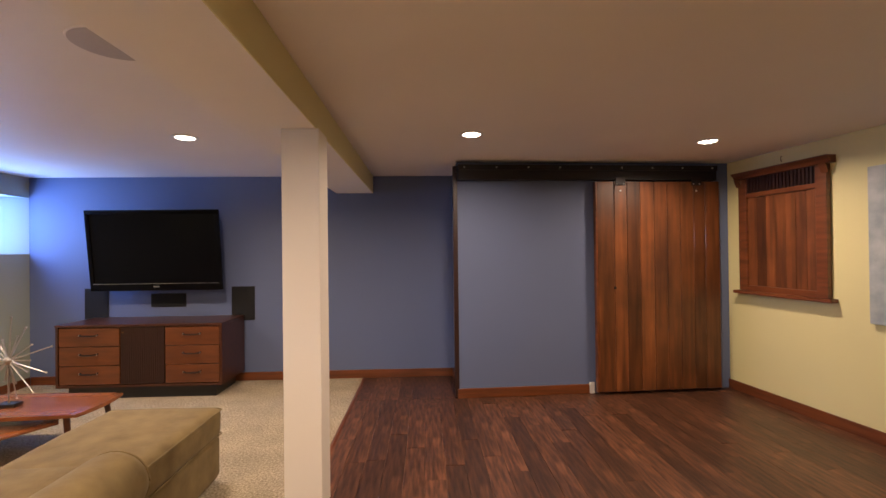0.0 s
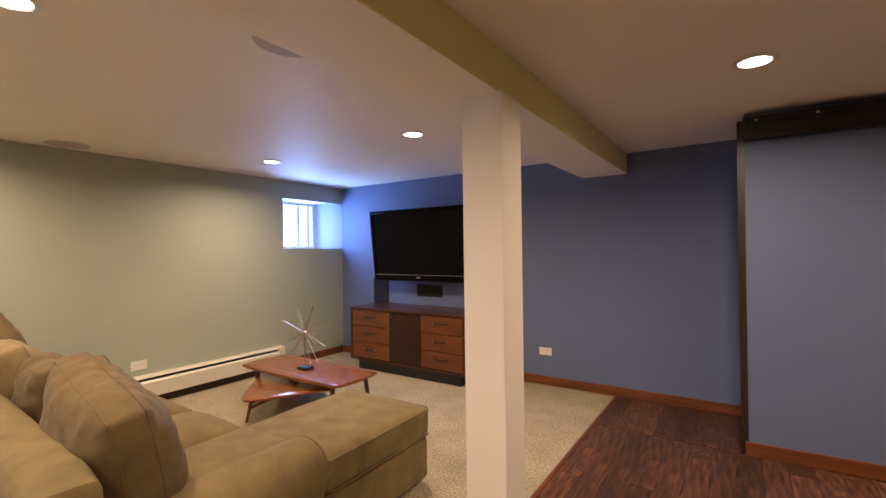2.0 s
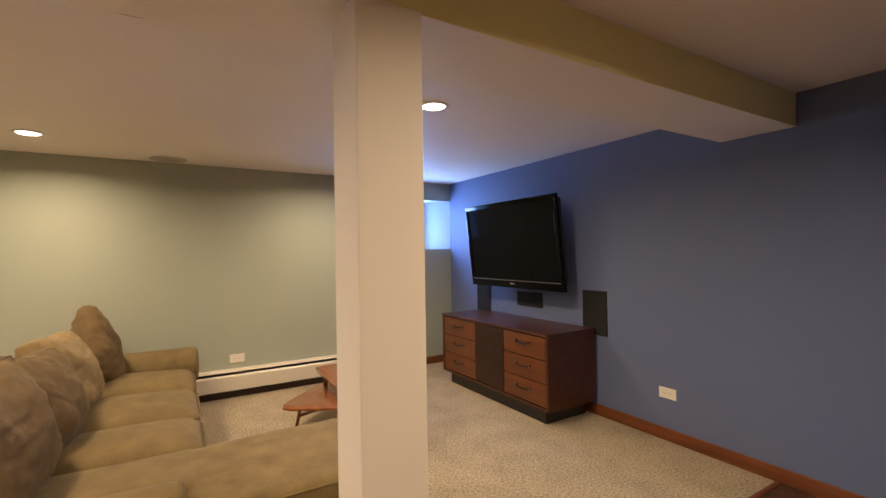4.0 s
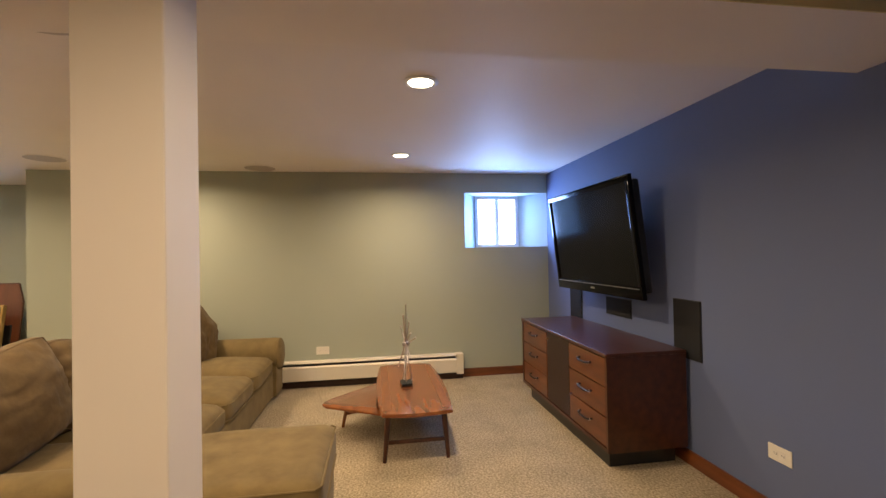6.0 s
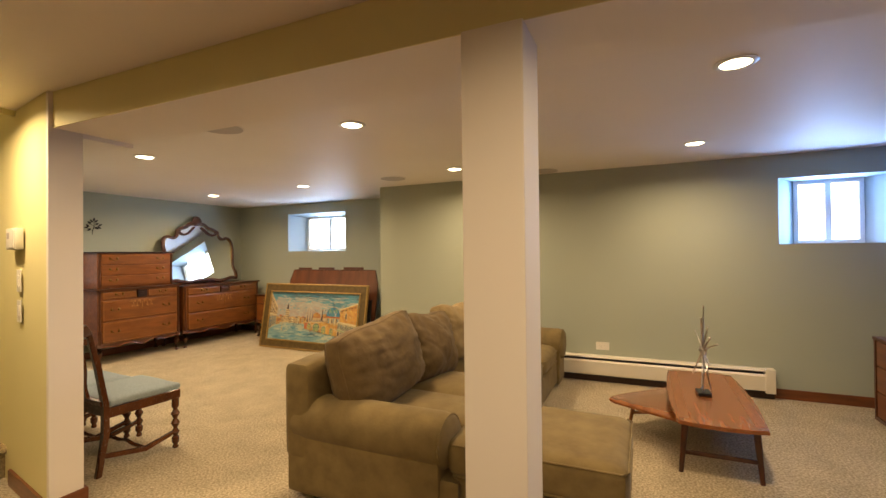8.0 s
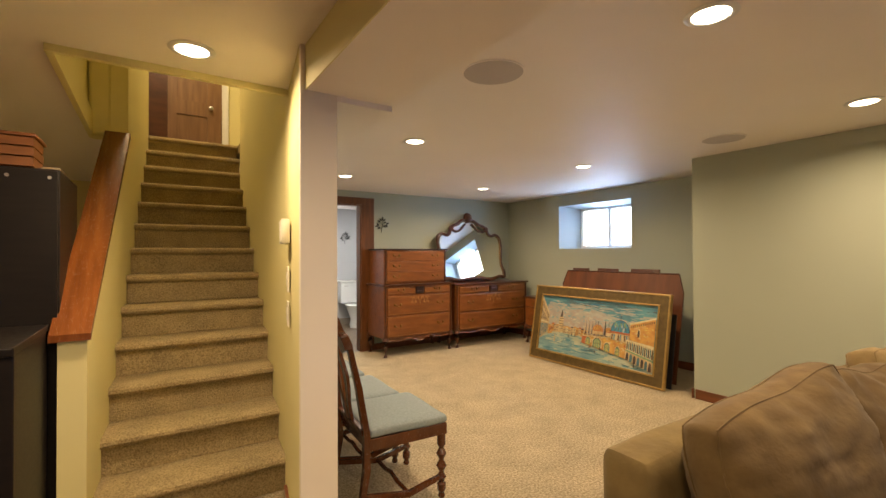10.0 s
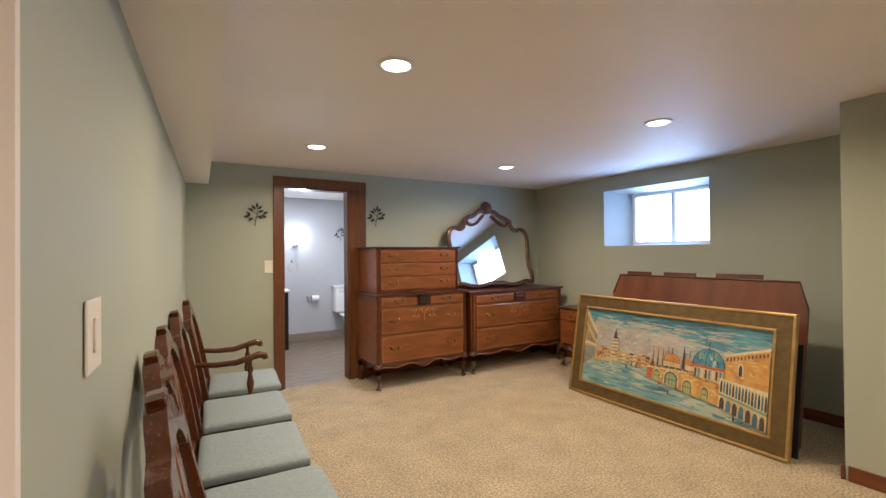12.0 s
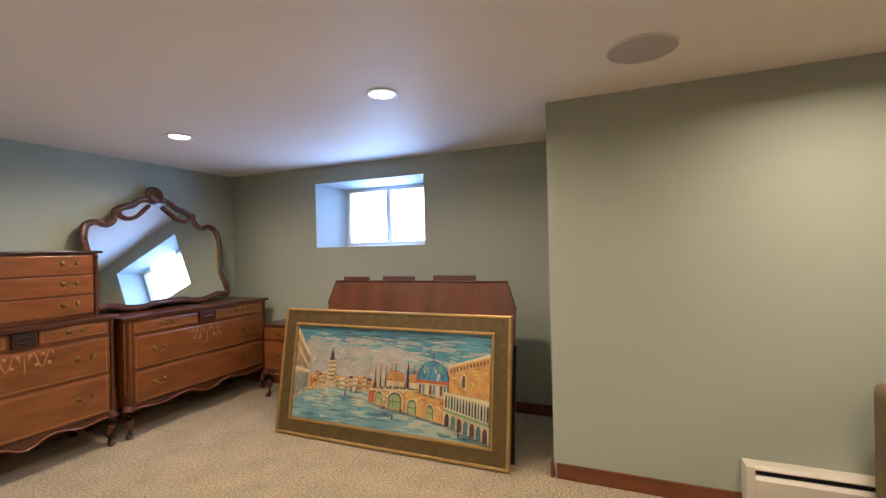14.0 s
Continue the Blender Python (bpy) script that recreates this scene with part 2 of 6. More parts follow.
def tube(bm, pts, radius, seg=8, closed=False, flat=1.0):
    """A round bar along points; radius a number or one per point."""
    pts = [Vector(p) for p in pts]
    n = len(pts)
    rings = []
    up = Vector((0, 0, 1))
    for i, p in enumerate(pts):
        a = pts[i - 1] if (i or closed) else p
        b = pts[(i + 1) % n] if (i < n - 1 or closed) else p
        d = (b - a).normalized()
        side = d.cross(up)
        side = side.normalized() if side.length > 0.05 else d.cross(Vector((0, 1, 0))).normalized()
        other = side.cross(d).normalized()
        r = radius[i] if isinstance(radius, (list, tuple)) else radius
        rings.append([bm.verts.new(p + r * (math.cos(t) * side * flat + math.sin(t) * other)) for t in (2 * math.pi * k / seg for k in range(seg))])
    pairs = list(zip(rings, rings[1:])) + ([(rings[-1], rings[0])] if closed else [])
    for a, b in pairs:
        for i in range(seg):
            bm.faces.new((a[i], a[(i + 1) % seg], b[(i + 1) % seg], b[i]))
    if not closed:
        bm.faces.new(rings[0][::-1])
        bm.faces.new(rings[-1])
    return bm


def slab(bm, outline, axis, a, b, bevel=0.0):
    """A flat outline of (u, v) made thick between a and b along an axis: x gives (y, z), y gives (x, z), z gives (x, y)."""
    def at(u, v, w):
        return {"x": (w, u, v), "y": (u, w, v), "z": (u, v, w)}[axis]
    lo = [bm.verts.new(at(u, v, a)) for u, v in outline]
    hi = [bm.verts.new(at(u, v, b)) for u, v in outline]
    n = len(outline)
    fs = [bm.faces.new(lo[::-1]), bm.faces.new(hi)]
    for i in range(n):
        fs.append(bm.faces.new((lo[i], lo[(i + 1) % n], hi[(i + 1) % n], hi[i])))
    if bevel:
        es = list({e for f in fs[:2] for e in f.edges})
        bmesh.ops.bevel(bm, geom=es, offset=bevel, segments=2, affect="EDGES", profile=0.5)
    return bm


def cushion(bm, centre, size, e=0.28, nu=28, nv=18, wrinkle=0.0, m=None, seed=0.0):
    """A soft rounded block (superellipsoid)."""
    def sp(v, k):
        return math.copysign(abs(v) ** k, v)
    rows = []
    for j in range(nv + 1):
        t = -math.pi / 2 + math.pi * j / nv
        row = []
        for i in range(nu):
            p = 2 * math.pi * i / nu
            v = Vector((sp(math.cos(t), e) * sp(math.cos(p), e) * size[0] / 2, sp(math.cos(t), e) * sp(math.sin(p), e) * size[1] / 2, sp(math.sin(t), e) * size[2] / 2))
            if wrinkle:
                v += Vector((0, 0, wrinkle)) * noise.noise(v * 5 + Vector((seed, 0, 0)))
                v *= 1 + 0.5 * wrinkle * noise.noise(v * 9 + Vector((0, seed, 0)))
            v = (m @ v) if m is not None else v
            row.append(bm.verts.new(v + Vector(centre)))
        rows.append(row)
    for a, b in zip(rows, rows[1:]):
        for i in range(nu):
            bm.faces.new((a[i], a[(i + 1) % nu], b[(i + 1) % nu], b[i]))
    bmesh.ops.remove_doubles(bm, verts=bm.verts, dist=0.0004)
    return bm


def wall(name, axis, a, b, u0, u1, z0, z1, mat, holes=()):
    """A wall between a and b across, u0 to u1 along, with holes (u0, u1, z0, z1) through it."""
    bm = bmesh.new()

    def add(p, q, r, s):
        if q - p > 1e-4 and s - r > 1e-4:
            box(bm, *((a, b, p, q) if axis == "x" else (p, q, a, b)), r, s)
    cut = u0
    for h0, h1, r, s in sorted(holes):
        add(cut, h0, z0, z1)
        add(h0, h1, z0, r)
        add(h0, h1, s, z1)
        cut = h1
    add(cut, u1, z0, z1)
    return tagged(link_mesh(name, bm, mat), kind="structure")


# ---- structure ----
XW, XW2, YJ, YB, YS, XE = -4.265, -5.20, 0.375, 5.495, -3.168, 2.945
XR = XE + 0.6
XS0, XS1, YEND = -0.79, -0.635, 0.68     # stair wall at its free end
STAIR_FACE = [(XS1, YEND - 0.02), (-0.765, -0.10), (-0.835, -1.0), (-0.925, -3.1), (-0.945, YS - 0.5)]   # its face beside the steps
XS3 = -1.02                              # its sage face at the south wall
W1 = (4.56, YB, 1.38, 1.975)
W2 = (-2.055, -0.865, 1.39, 2.02)
UP = 2.561                               # upstairs floor


def structure(name, bm, mat, label=""):
    return tagged(link_mesh(name, bm, mat), label, kind="structure")


structure("floor", bx(-5.25, -0.775, -3.20, 5.52, -0.12, 0.0), M_CARPET, "beige speckled loop carpet")
structure("floor_stair_foot", bx(-0.775, XR + 0.02, -4.1, 1.0, -0.12, 0.0), M_CARPET, "beige speckled carpet at the foot of the stairs")
structure("floor_wood_bed", bx(-0.775, XR + 0.02, 1.0, 5.52, -0.12, -0.016), M_WALNUT_D)
wall("wall_north", "y", YB, YB + 0.15, -5.35, 0.205, 0, C + 0.3, M_BLUE)
wall("wall_west", "x", XW - 0.33, XW, YJ, YB, 0, C + 0.3, M_SAGE, [W1])
wall("wall_jog", "y", YJ - 0.002, YJ + 0.15, XW2 - 0.3, XW - 0.33, 0, C + 0.3, M_SAGE)
wall("wall_west_alcove", "x", XW2 - 0.33, XW2, YS - 0.15, YJ - 0.002, 0, C + 0.3, M_SAGE, [W2])
wall("wall_south", "y", YS - 0.13, YS, XW2, XS3 + 0.012, 0, C + 0.3, M_SAGE, [(-2.53, -1.845, -0.01, 2.005)])
structure("wall_stair", slab(bmesh.new(), [(XS0 + 0.012, YEND - 0.02)] + STAIR_FACE + [(XS3 + 0.012, YS - 0.5), (XS3 + 0.012, YS)], "z", 0, C), M_CREAM)
structure("wall_stair_sage_skin", slab(bmesh.new(), [(XS0, YEND - 0.02), (XS0 + 0.012, YEND - 0.02), (XS3 + 0.012, YS), (XS3, YS)], "z", 0, C), M_SAGE)
structure("wall_stair_end", bx(XS0, XS1, YEND - 0.02, YEND, 0, C), M_WHITEP)
# the closet front and the cream wall stand slightly out of square
CLOSET = Matrix.Translation((0.205, 4.741, 0)) @ Matrix.Rotation(math.atan(0.045), 4, "Z") @ Matrix.Translation((-0.205, -4.741, 0))
EAST = Matrix.Translation((2.86, 4.87, 0)) @ Matrix.Rotation(math.atan(0.12), 4, "Z") @ Matrix.Translation((-XE, -4.741, 0))


def turned(ob, m):
    ob.matrix_world = m
    return ob


turned(wall("wall_east", "x", XE, XE + 0.15, 0.0, 4.80, 0, C + 0.3, M_CREAM), EAST)
wall("wall_east_back", "x", XR, XR + 0.15, -4.2, 0.2, 0, C + 0.3, M_CREAM)
turned(wall("wall_closet_front", "y", 4.741, 4.86, 0.205, XE - 0.02, 0, C, M_BLUE), CLOSET)
wall("wall_closet_side", "x", 0.205, 0.32, 4.86, YB + 0.15, 0, C, M_BLUE)
wall("wall_far_room", "y", -4.2, -4.05, -1.2, XR, 0, C + 0.27, M_CREAM)
structure("ceiling", boxes((-5.5, -0.96, YS - 0.1, 0.13, C, C + 0.12), (-5.5, -0.735, 0.13, YB, C, C + 0.12), (-0.735, XR + 0.1, 0.13, YB, C, C + 0.12), (0.24, XR + 0.1, -4.2, 0.13, C, C + 0.12), (0.0, 0.24, -4.2, -1.505, C, C + 0.12)), M_CEIL)
structure("beam", bx(-1.05, -0.66, YEND, YB, 2.0, C + 0.02), [M_CEIL], "painted drywall beam under the ceiling")
structure("beam_face", bx(-0.66, -0.655, YEND, YB, 2.0, C), M_CREAM)
structure("soffit", slab(bmesh.new(), [(-1.05, YEND), (XS0, YEND), (XS3, YS), (-1.205, YS)], "z", 1.975, C + 0.02), M_CEIL, "painted drywall soffit along the wall")
structure("post", bx(-0.834, -0.640, 2.954, 3.145, 0, 2.0, bevel=0.004), M_WHITEP, "square boxed post painted cream")


def baseboard(*runs):
    bm = bmesh.new()
    for r in runs:
        x0, x1, y0, y1 = r
        box(bm, x0, x1, y0, y1, 0, 0.088, bevel=0.004)
    return bm


T = 0.016
structure("baseboard", baseboard((-4.249, 0.205, YB - T, YB), (XW, XW + T, 4.5, YB - T), (XW, XW + T, YJ + T, 1.3), (XW2, XW + T, YJ - 0.002 - T, YJ - 0.002),
                                 (0.205 - T, 0.205, 4.741, YB - T),
                                 (XS0 - T, XS1 + T, YEND, YEND + T),
                                 (XW2, XW2 + T, YS, YJ - 0.02), (-1.755, XS3 - 0.002, YS, YS + T), (XW2, -2.7, YS, YS + T)), M_TRIM, "reddish stained wood baseboard")


turned(structure("baseboard_closet", baseboard((0.205 - T, 1.44, 4.741 - T, 4.741)), M_TRIM), CLOSET)
turned(structure("baseboard_east", baseboard((XE - T, XE, 0.0, 4.745)), M_TRIM), EAST)
structure("baseboard_stair", slab(bmesh.new(), [(XS1, YEND), (XS1 + T, YEND), (-0.741 + T, 0.04), (-0.741, 0.04)], "z", 0, 0.088), M_TRIM)
structure("baseboard_chairs", slab(bmesh.new(), [(XS0, YEND), (XS0 - T, YEND), (XS3 - T, YS), (XS3, YS)], "z", 0, 0.088), M_TRIM)


def window(name, x, y0, y1, z0, z1, oy0, oy1, ox, oz0, oz1, label):
    """A two-pane slider at the back of a splayed recess."""
    w = tagged(new(name), label, "window", kind="structure")
    bm = bmesh.new()
    d = 0.012
    for quad in (((ox, oy0, oz0), (x, y0, z0), (x, y0, z1), (ox, oy0, oz1)), ((ox, oy1, oz0), (ox, oy1, oz1), (x, y1, z1), (x, y1, z0)),
                 ((ox, oy0, oz1), (x, y0, z1), (x, y1, z1), (ox, oy1, oz1)), ((ox, oy0, oz0), (ox, oy1, oz0), (x, y1, z0), (x, y0, z0))):
        bm.faces.new([bm.verts.new(p) for p in quad])
    bmesh.ops.remove_doubles(bm, verts=bm.verts, dist=0.0005)
    bmesh.ops.solidify(bm, geom=bm.faces[:], thickness=0.006)
    part("reveal", bm, M_REVEAL, w)
    f = 0.035
    bm = boxes((x - 0.03, x + 0.02, y0, y1, z0, z0 + f), (x - 0.03, x + 0.02, y0, y1, z1 - f, z1), (x - 0.03, x + 0.02, y0, y0 + f, z0 + f, z1 - f), (x - 0.03, x + 0.02, y1 - f, y1, z0 + f, z1 - f))
    part("window_frame", bm, M_TRIMW, w, "white vinyl frame")
    ym = (y0 + y1) / 2
    part("meeting_stile", bx(x - 0.02, x + 0.025, ym - 0.022, ym + 0.022, z0 + f, z1 - f, bevel=0.003), M_TRIMW, w)
    part("latch", bx(x + 0.025, x + 0.037, ym - 0.010, ym + 0.010, (z0 + z1) / 2 - 0.09, (z0 + z1) / 2 - 0.03, bevel=0.003), M_TRIMW, w)
    for a, b in ((y0 + f, ym - 0.022), (ym + 0.022, y1 - f)):
        g = part("pane", bx(x - 0.008, x - 0.004, a, b, z0 + f, z1 - f), glass_m, w)
        g.visible_shadow = False
    return w


window("window_1", -4.55, 4.74, 5.25, 1.385, 1.97, W1[0] + 0.002, W1[1] - 0.002, XW + 0.001, W1[2] + 0.002, W1[3] - 0.002, "small white basement slider in a deep recess")
window("window_2", -5.50, -1.88, -0.90, 1.40, 1.98, W2[0] + 0.002, W2[1] - 0.002, XW2 + 0.001, W2[2] + 0.002, W2[3] - 0.002, "wide white basement slider in a deep recess")
structure("backdrop", boxes((-5.0, -4.99, 4.0, 6.0, 0.9, 2.6)), M_OUTSIDE)
structure("backdrop", boxes((-6.3, -6.29, -3.4, 0.3, 0.9, 2.8)), M_OUTSIDE)


# ---- stairs ----
RISE, RUN, Y1 = 0.197, 0.242, -0.075
SX1 = 0.100


def stair_face(y):
    """x of the wall face beside the steps at y."""
    for (xa, ya), (xb, yb) in zip(STAIR_FACE, STAIR_FACE[1:]):
        if y >= yb:
            return xa + (xb - xa) * (y - ya) / (yb - ya)
    return STAIR_FACE[-1][0]


def staircase():
    st = tagged(new("stairs"), "straight flight of steps with worn beige carpet", "stairs", kind="structure")
    for i in range(13):
        y, z = Y1 - i * RUN, (i + 1) * RISE
        yb = y - RUN - 0.03
        prof = [(yb, z), (y - 0.0, z), (y + 0.022, z - 0.012), (y + 0.026, z - 0.03), (y + 0.016, z - 0.045), (y - 0.012, z - 0.05), (y - 0.014, z - RISE + 0.002), (yb, z - RISE + 0.002)]
        part("step", slab(bmesh.new(), prof, "x", stair_face(y - RUN) - 0.01, SX1), M_STAIRCARPET, st, smooth=True)
    return st


staircase()
YL = Y1 - 12 * RUN
structure("landing_floor", boxes((-1.6, 1.2, -4.6, YL - 0.02, UP - 0.1, UP), (-1.6, -0.95, YL - 0.02, -2.4, UP - 0.1, UP)), M_STAIRCARPET)
def skew(bm):
    for v in bm.verts:
        v.co.x += 0.07 * min(v.co.y, 0)


# sloping half wall with a stained cap, then the shaft walls
bm = slab(bmesh.new(), [(0.02, 0), (0.02, 0.965), (-1.36, 2.19), (-1.36, 4.6), (-3.0, 4.6), (-3.0, 0)], "x", 0.105, 0.205)
skew(bm)
structure("wall_stair_half", bm, M_CREAM)
structure("wall_shaft_return", bx(0.105, 0.236, -1.50, -1.362, 2.15, 4.8, bevel=0.02), M_CREAM)
cap = slab(bmesh.new(), [(0.045, 0.955), (0.045, 0.985), (-1.325, 2.185), (-1.36, 2.185), (-1.36, 2.155)], "x", 0.09, 0.232)
skew(cap)
tagged(structure("trim_stair_cap", cap, M_CAP, "glossy stained wooden cap on the sloping half wall"))
structure("wall_shaft_west", slab(bmesh.new(), STAIR_FACE[:3] + [(-0.90, -2.5), (-1.02, -2.5), (XS0 - 0.05, YEND - 0.02)], "z", C, 4.8), M_CREAM)
wall("wall_shaft_east", "x", 0.24, 0.36, -1.505, 0.13, C + 0.121, 4.8, M_CREAM)
wall("wall_shaft_north", "y", 0.131, 0.25, -0.735, 0.36, C + 0.121, 4.8, M_CREAM)
wall("wall_shaft_south", "y", -4.2, -4.05, -1.5, 1.3, UP, 4.8, M_CREAM)
wall("wall_landing_west", "x", -1.6, -1.5, -4.2, -2.4, UP, 4.8, M_CREAM)
wall("wall_landing_north", "y", -2.5, -2.4, -1.5, -1.022, UP, 4.8, M_CREAM)
wall("wall_landing_east", "x", 1.2, 1.3, -4.2, -2.9, UP, 4.8, M_CREAM)
structure("ceiling_shaft", bx(-1.0, 1.4, -4.6, 0.3, 4.8, 4.9), M_CEIL)
structure("trim_opening", boxes((-0.735, 0.238, 0.10, 0.128, C - 0.03, C + 0.13), (0.21, 0.238, -1.48, 0.098, C - 0.028, C + 0.13)), M_CREAM)
area("landing_glow", pose(-0.2, -2.6, 4.7), 0.3, 55, (1.0, 0.76, 0.46))


# ---- living side: ceiling fittings ----
def downlight(x, y):
    t = thing("downlight", "round white recessed ceiling downlight, switched on", "ceiling light", "recessed downlights", pose(x, y, C))
    part("trim_ring", lathe(bmesh.new(), [(0.062, -0.001), (0.088, -0.001), (0.09, -0.004), (0.075, -0.009), (0.066, -0.008), (0.062, -0.004)], seg=28), M_TRIMW, t, smooth=True)
    part("lens", lathe(bmesh.new(), [(0.064, -0.006), (0.05, -0.010), (0.02, -0.013)], seg=28), M_LAMP, t, "glowing warm lens", smooth=True)
    return t


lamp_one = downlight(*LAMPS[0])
# the two added, unseen lamps get the same fitting
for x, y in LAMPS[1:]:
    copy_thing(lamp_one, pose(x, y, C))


def ceiling_speaker(x, y):
    t = thing("ceiling_speaker", "round flush ceiling speaker with a grey grille", "speaker", "ceiling speakers", pose(x, y, C))
    part("rim", lathe(bmesh.new(), [(0.140, -0.001), (0.148, -0.001), (0.147, -0.005), (0.141, -0.006)], seg=32), M_CEIL, t, smooth=True)
    part("grille", lathe(bmesh.new(), [(0.141, -0.002), (0.141, -0.006), (0.07, -0.008), (0.01, -0.0085)], seg=32), M_GRILLE, t, smooth=True)
    return t


speaker_one = ceiling_speaker(-1.485, 0.885)
for x, y in ((-3.74, 0.88), (-4.07, 2.515), (-1.315, 2.43)):
    copy_thing(speaker_one, pose(x, y, C))


# ---- wood floor ----
def planks(name, x0, x1, y0, y1, wide, long, mat, along="y", group_top=0.0):
    rng = random.Random(5)
    floor = tagged(new(name), "dark reddish-brown laminate planks", kind="structure")
    bm = bx(-wide / 2 + 0.0008, wide / 2 - 0.0008, -long / 2 + 0.0008, long / 2 - 0.0008, -0.014, 0)
    whole = link_mesh("plank", bm, mat, floor)
    first = True
    n = int(round((x1 - x0) / wide))
    w = (x1 - x0) / n
    for i in range(n):
        y = y0 - rng.random() * long
        while y < y1 - 0.01:
            a, b = max(y, y0), min(y + long, y1)
            if b - a > 0.03:
                if first:
                    ob, first = whole, False
                else:
                    ob = bpy.data.objects.new("plank", whole.data)
                    scene.collection.objects.link(ob)
                    ob.parent = floor
                ob.location = (x0 + (i + 0.5) * w, (a + b) / 2, group_top + rng.uniform(-0.0006, 0.0006))
                ob.scale = (w / wide, (b - a) / long, 1)
            y += long
    return floor


planks("floor_wood", -0.755, XR - 0.2, 1.0, 4.74, 0.128, 1.22, M_PLANK)
planks("floor_wood_nook", -0.755, 3.0, 4.742, YB, 0.128, 1.22, M_PLANK)
structure("trim_floor_edge", slab(bmesh.new(), [(-0.785, 0), (-0.78, 0.008), (-0.765, 0.010), (-0.755, 0.006), (-0.752, 0)], "y", 1.0, YB - 0.016), M_TRIM, "wooden strip between carpet and planks")


# ---- sofa ----
def pillow(bm, w, h, d, seed, gusset=0.10, slump=0.04):
    """A boxed back pillow: two stuffed faces, a soft side band between them, creases and slumped top."""
    n = 36
    rims = []

    def shape(u, v):
        x = u * (1 - 0.10 * v ** 4 - 0.03 * (1 - v * v)) * w / 2
        z = v * (1 - 0.12 * u ** 4 - 0.02 * (1 - u * u)) * h / 2
        z -= slump * (1 - u * u) * max(v, 0) * (0.6 + 0.8 * noise.noise(Vector((u + seed, 3, 1))))
        return x, z
    for side in (1, -1):
        grid = []
        for j in range(n + 1):
            row = []
            for i in range(n + 1):
                u, v = 2 * i / n - 1, 2 * j / n - 1
                x, z = shape(u, v)
                t = max((1 - abs(u) ** 2.6) * (1 - abs(v) ** 2.6), 0) ** 0.62
                k = noise.noise(Vector((u * 1.5 + seed, v * 1.5, side * 3.0)))
                warp = Vector((u * 2.1 + 0.8 * k + seed, v * 2.1 - 0.9 * k, side * 4.0 + seed))
                ridge = max(0, 1 - abs(noise.noise(Vector((warp.x * 0.7, warp.y * 1.5, warp.z)))) * 7)
                fine = noise.noise(warp * 2.6)
                rim = max(abs(u), abs(v))
                pull = math.sin((u if abs(v) > abs(u) else v) * 19 + seed * 3 + 4 * k) * math.exp(-((0.84 - rim) / 0.09) ** 2)
                y = gusset / 2 + (d - gusset) / 2 * t * (1 - 0.30 * v) + t * (0.032 * k - 0.008 * ridge + 0.006 * fine) + 0.006 * pull
                row.append(bm.verts.new((x, side * max(y, 0.01), z)))
            grid.append(row)
        for a, b in zip(grid, grid[1:]):
            for i in range(n):
                bm.faces.new((a[i], a[i + 1], b[i + 1], b[i]))
        rims.append(grid[0] + [r[-1] for r in grid[1:]] + grid[-1][-2::-1] + [r[0] for r in grid[-2:0:-1]])
    front, back = rims
    loops = [front]
    for f in (0.3, 0.7):
        ring = []
        for k, (p, q) in enumerate(zip(front, back)):
            c = p.co.lerp(q.co, f)
            c += Vector((c.x, 0, c.z)).normalized() * (0.014 + 0.010 * noise.noise(c * 14 + Vector((seed, 0, 0))))
            ring.append(bm.verts.new(c))
        loops.append(ring)
    loops.append(back)
    m = len(front)
    for a, b in zip(loops, loops[1:]):
        for k in range(m):
            bm.faces.new((a[k], a[(k + 1) % m], b[(k + 1) % m], b[k]))
    return [[v.co.copy() for v in r] for r in rims]


def piping(bm, pts, r=0.006):
    return tube(bm, pts, r, 6)


def soft_block(x0, x1, y0, y1, z0, z1, r=0.05, puff=0.012, seed=0.0):
    """A box with rounded corners, cut fine and slightly swollen and uneven."""
    bm = bx(x0, x1, y0, y1, z0, z1)
    bmesh.ops.subdivide_edges(bm, edges=bm.edges[:], cuts=14, use_grid_fill=True)
    c = Vector(((x0 + x1) / 2, (y0 + y1) / 2, (z0 + z1) / 2))
    h = Vector(((x1 - x0) / 2, (y1 - y0) / 2, (z1 - z0) / 2))
    for v in bm.verts:
        p = v.co - c
        core = Vector([max(-(hh - r), min(hh - r, q)) for q, hh in zip(p, h)])
        d = p - core
        if d.length > 1e-6:
            p = core + d.normalized() * r
        q = Vector((p.x / h.x, p.y / h.y, p.z / h.z))
        s = puff * (1 - min(abs(q.x), 1) ** 2) * (1 - min(abs(q.y), 1) ** 2)
        p.z += s * (1 if p.z > 0 else -0.2)
        k = noise.noise(p * 4 + Vector((seed, seed, 0)))
        p.z += 0.006 * k
        p.y += 0.004 * noise.noise(p * 6 + Vector((0, seed, 9)))
        v.co = p + c
    return bm


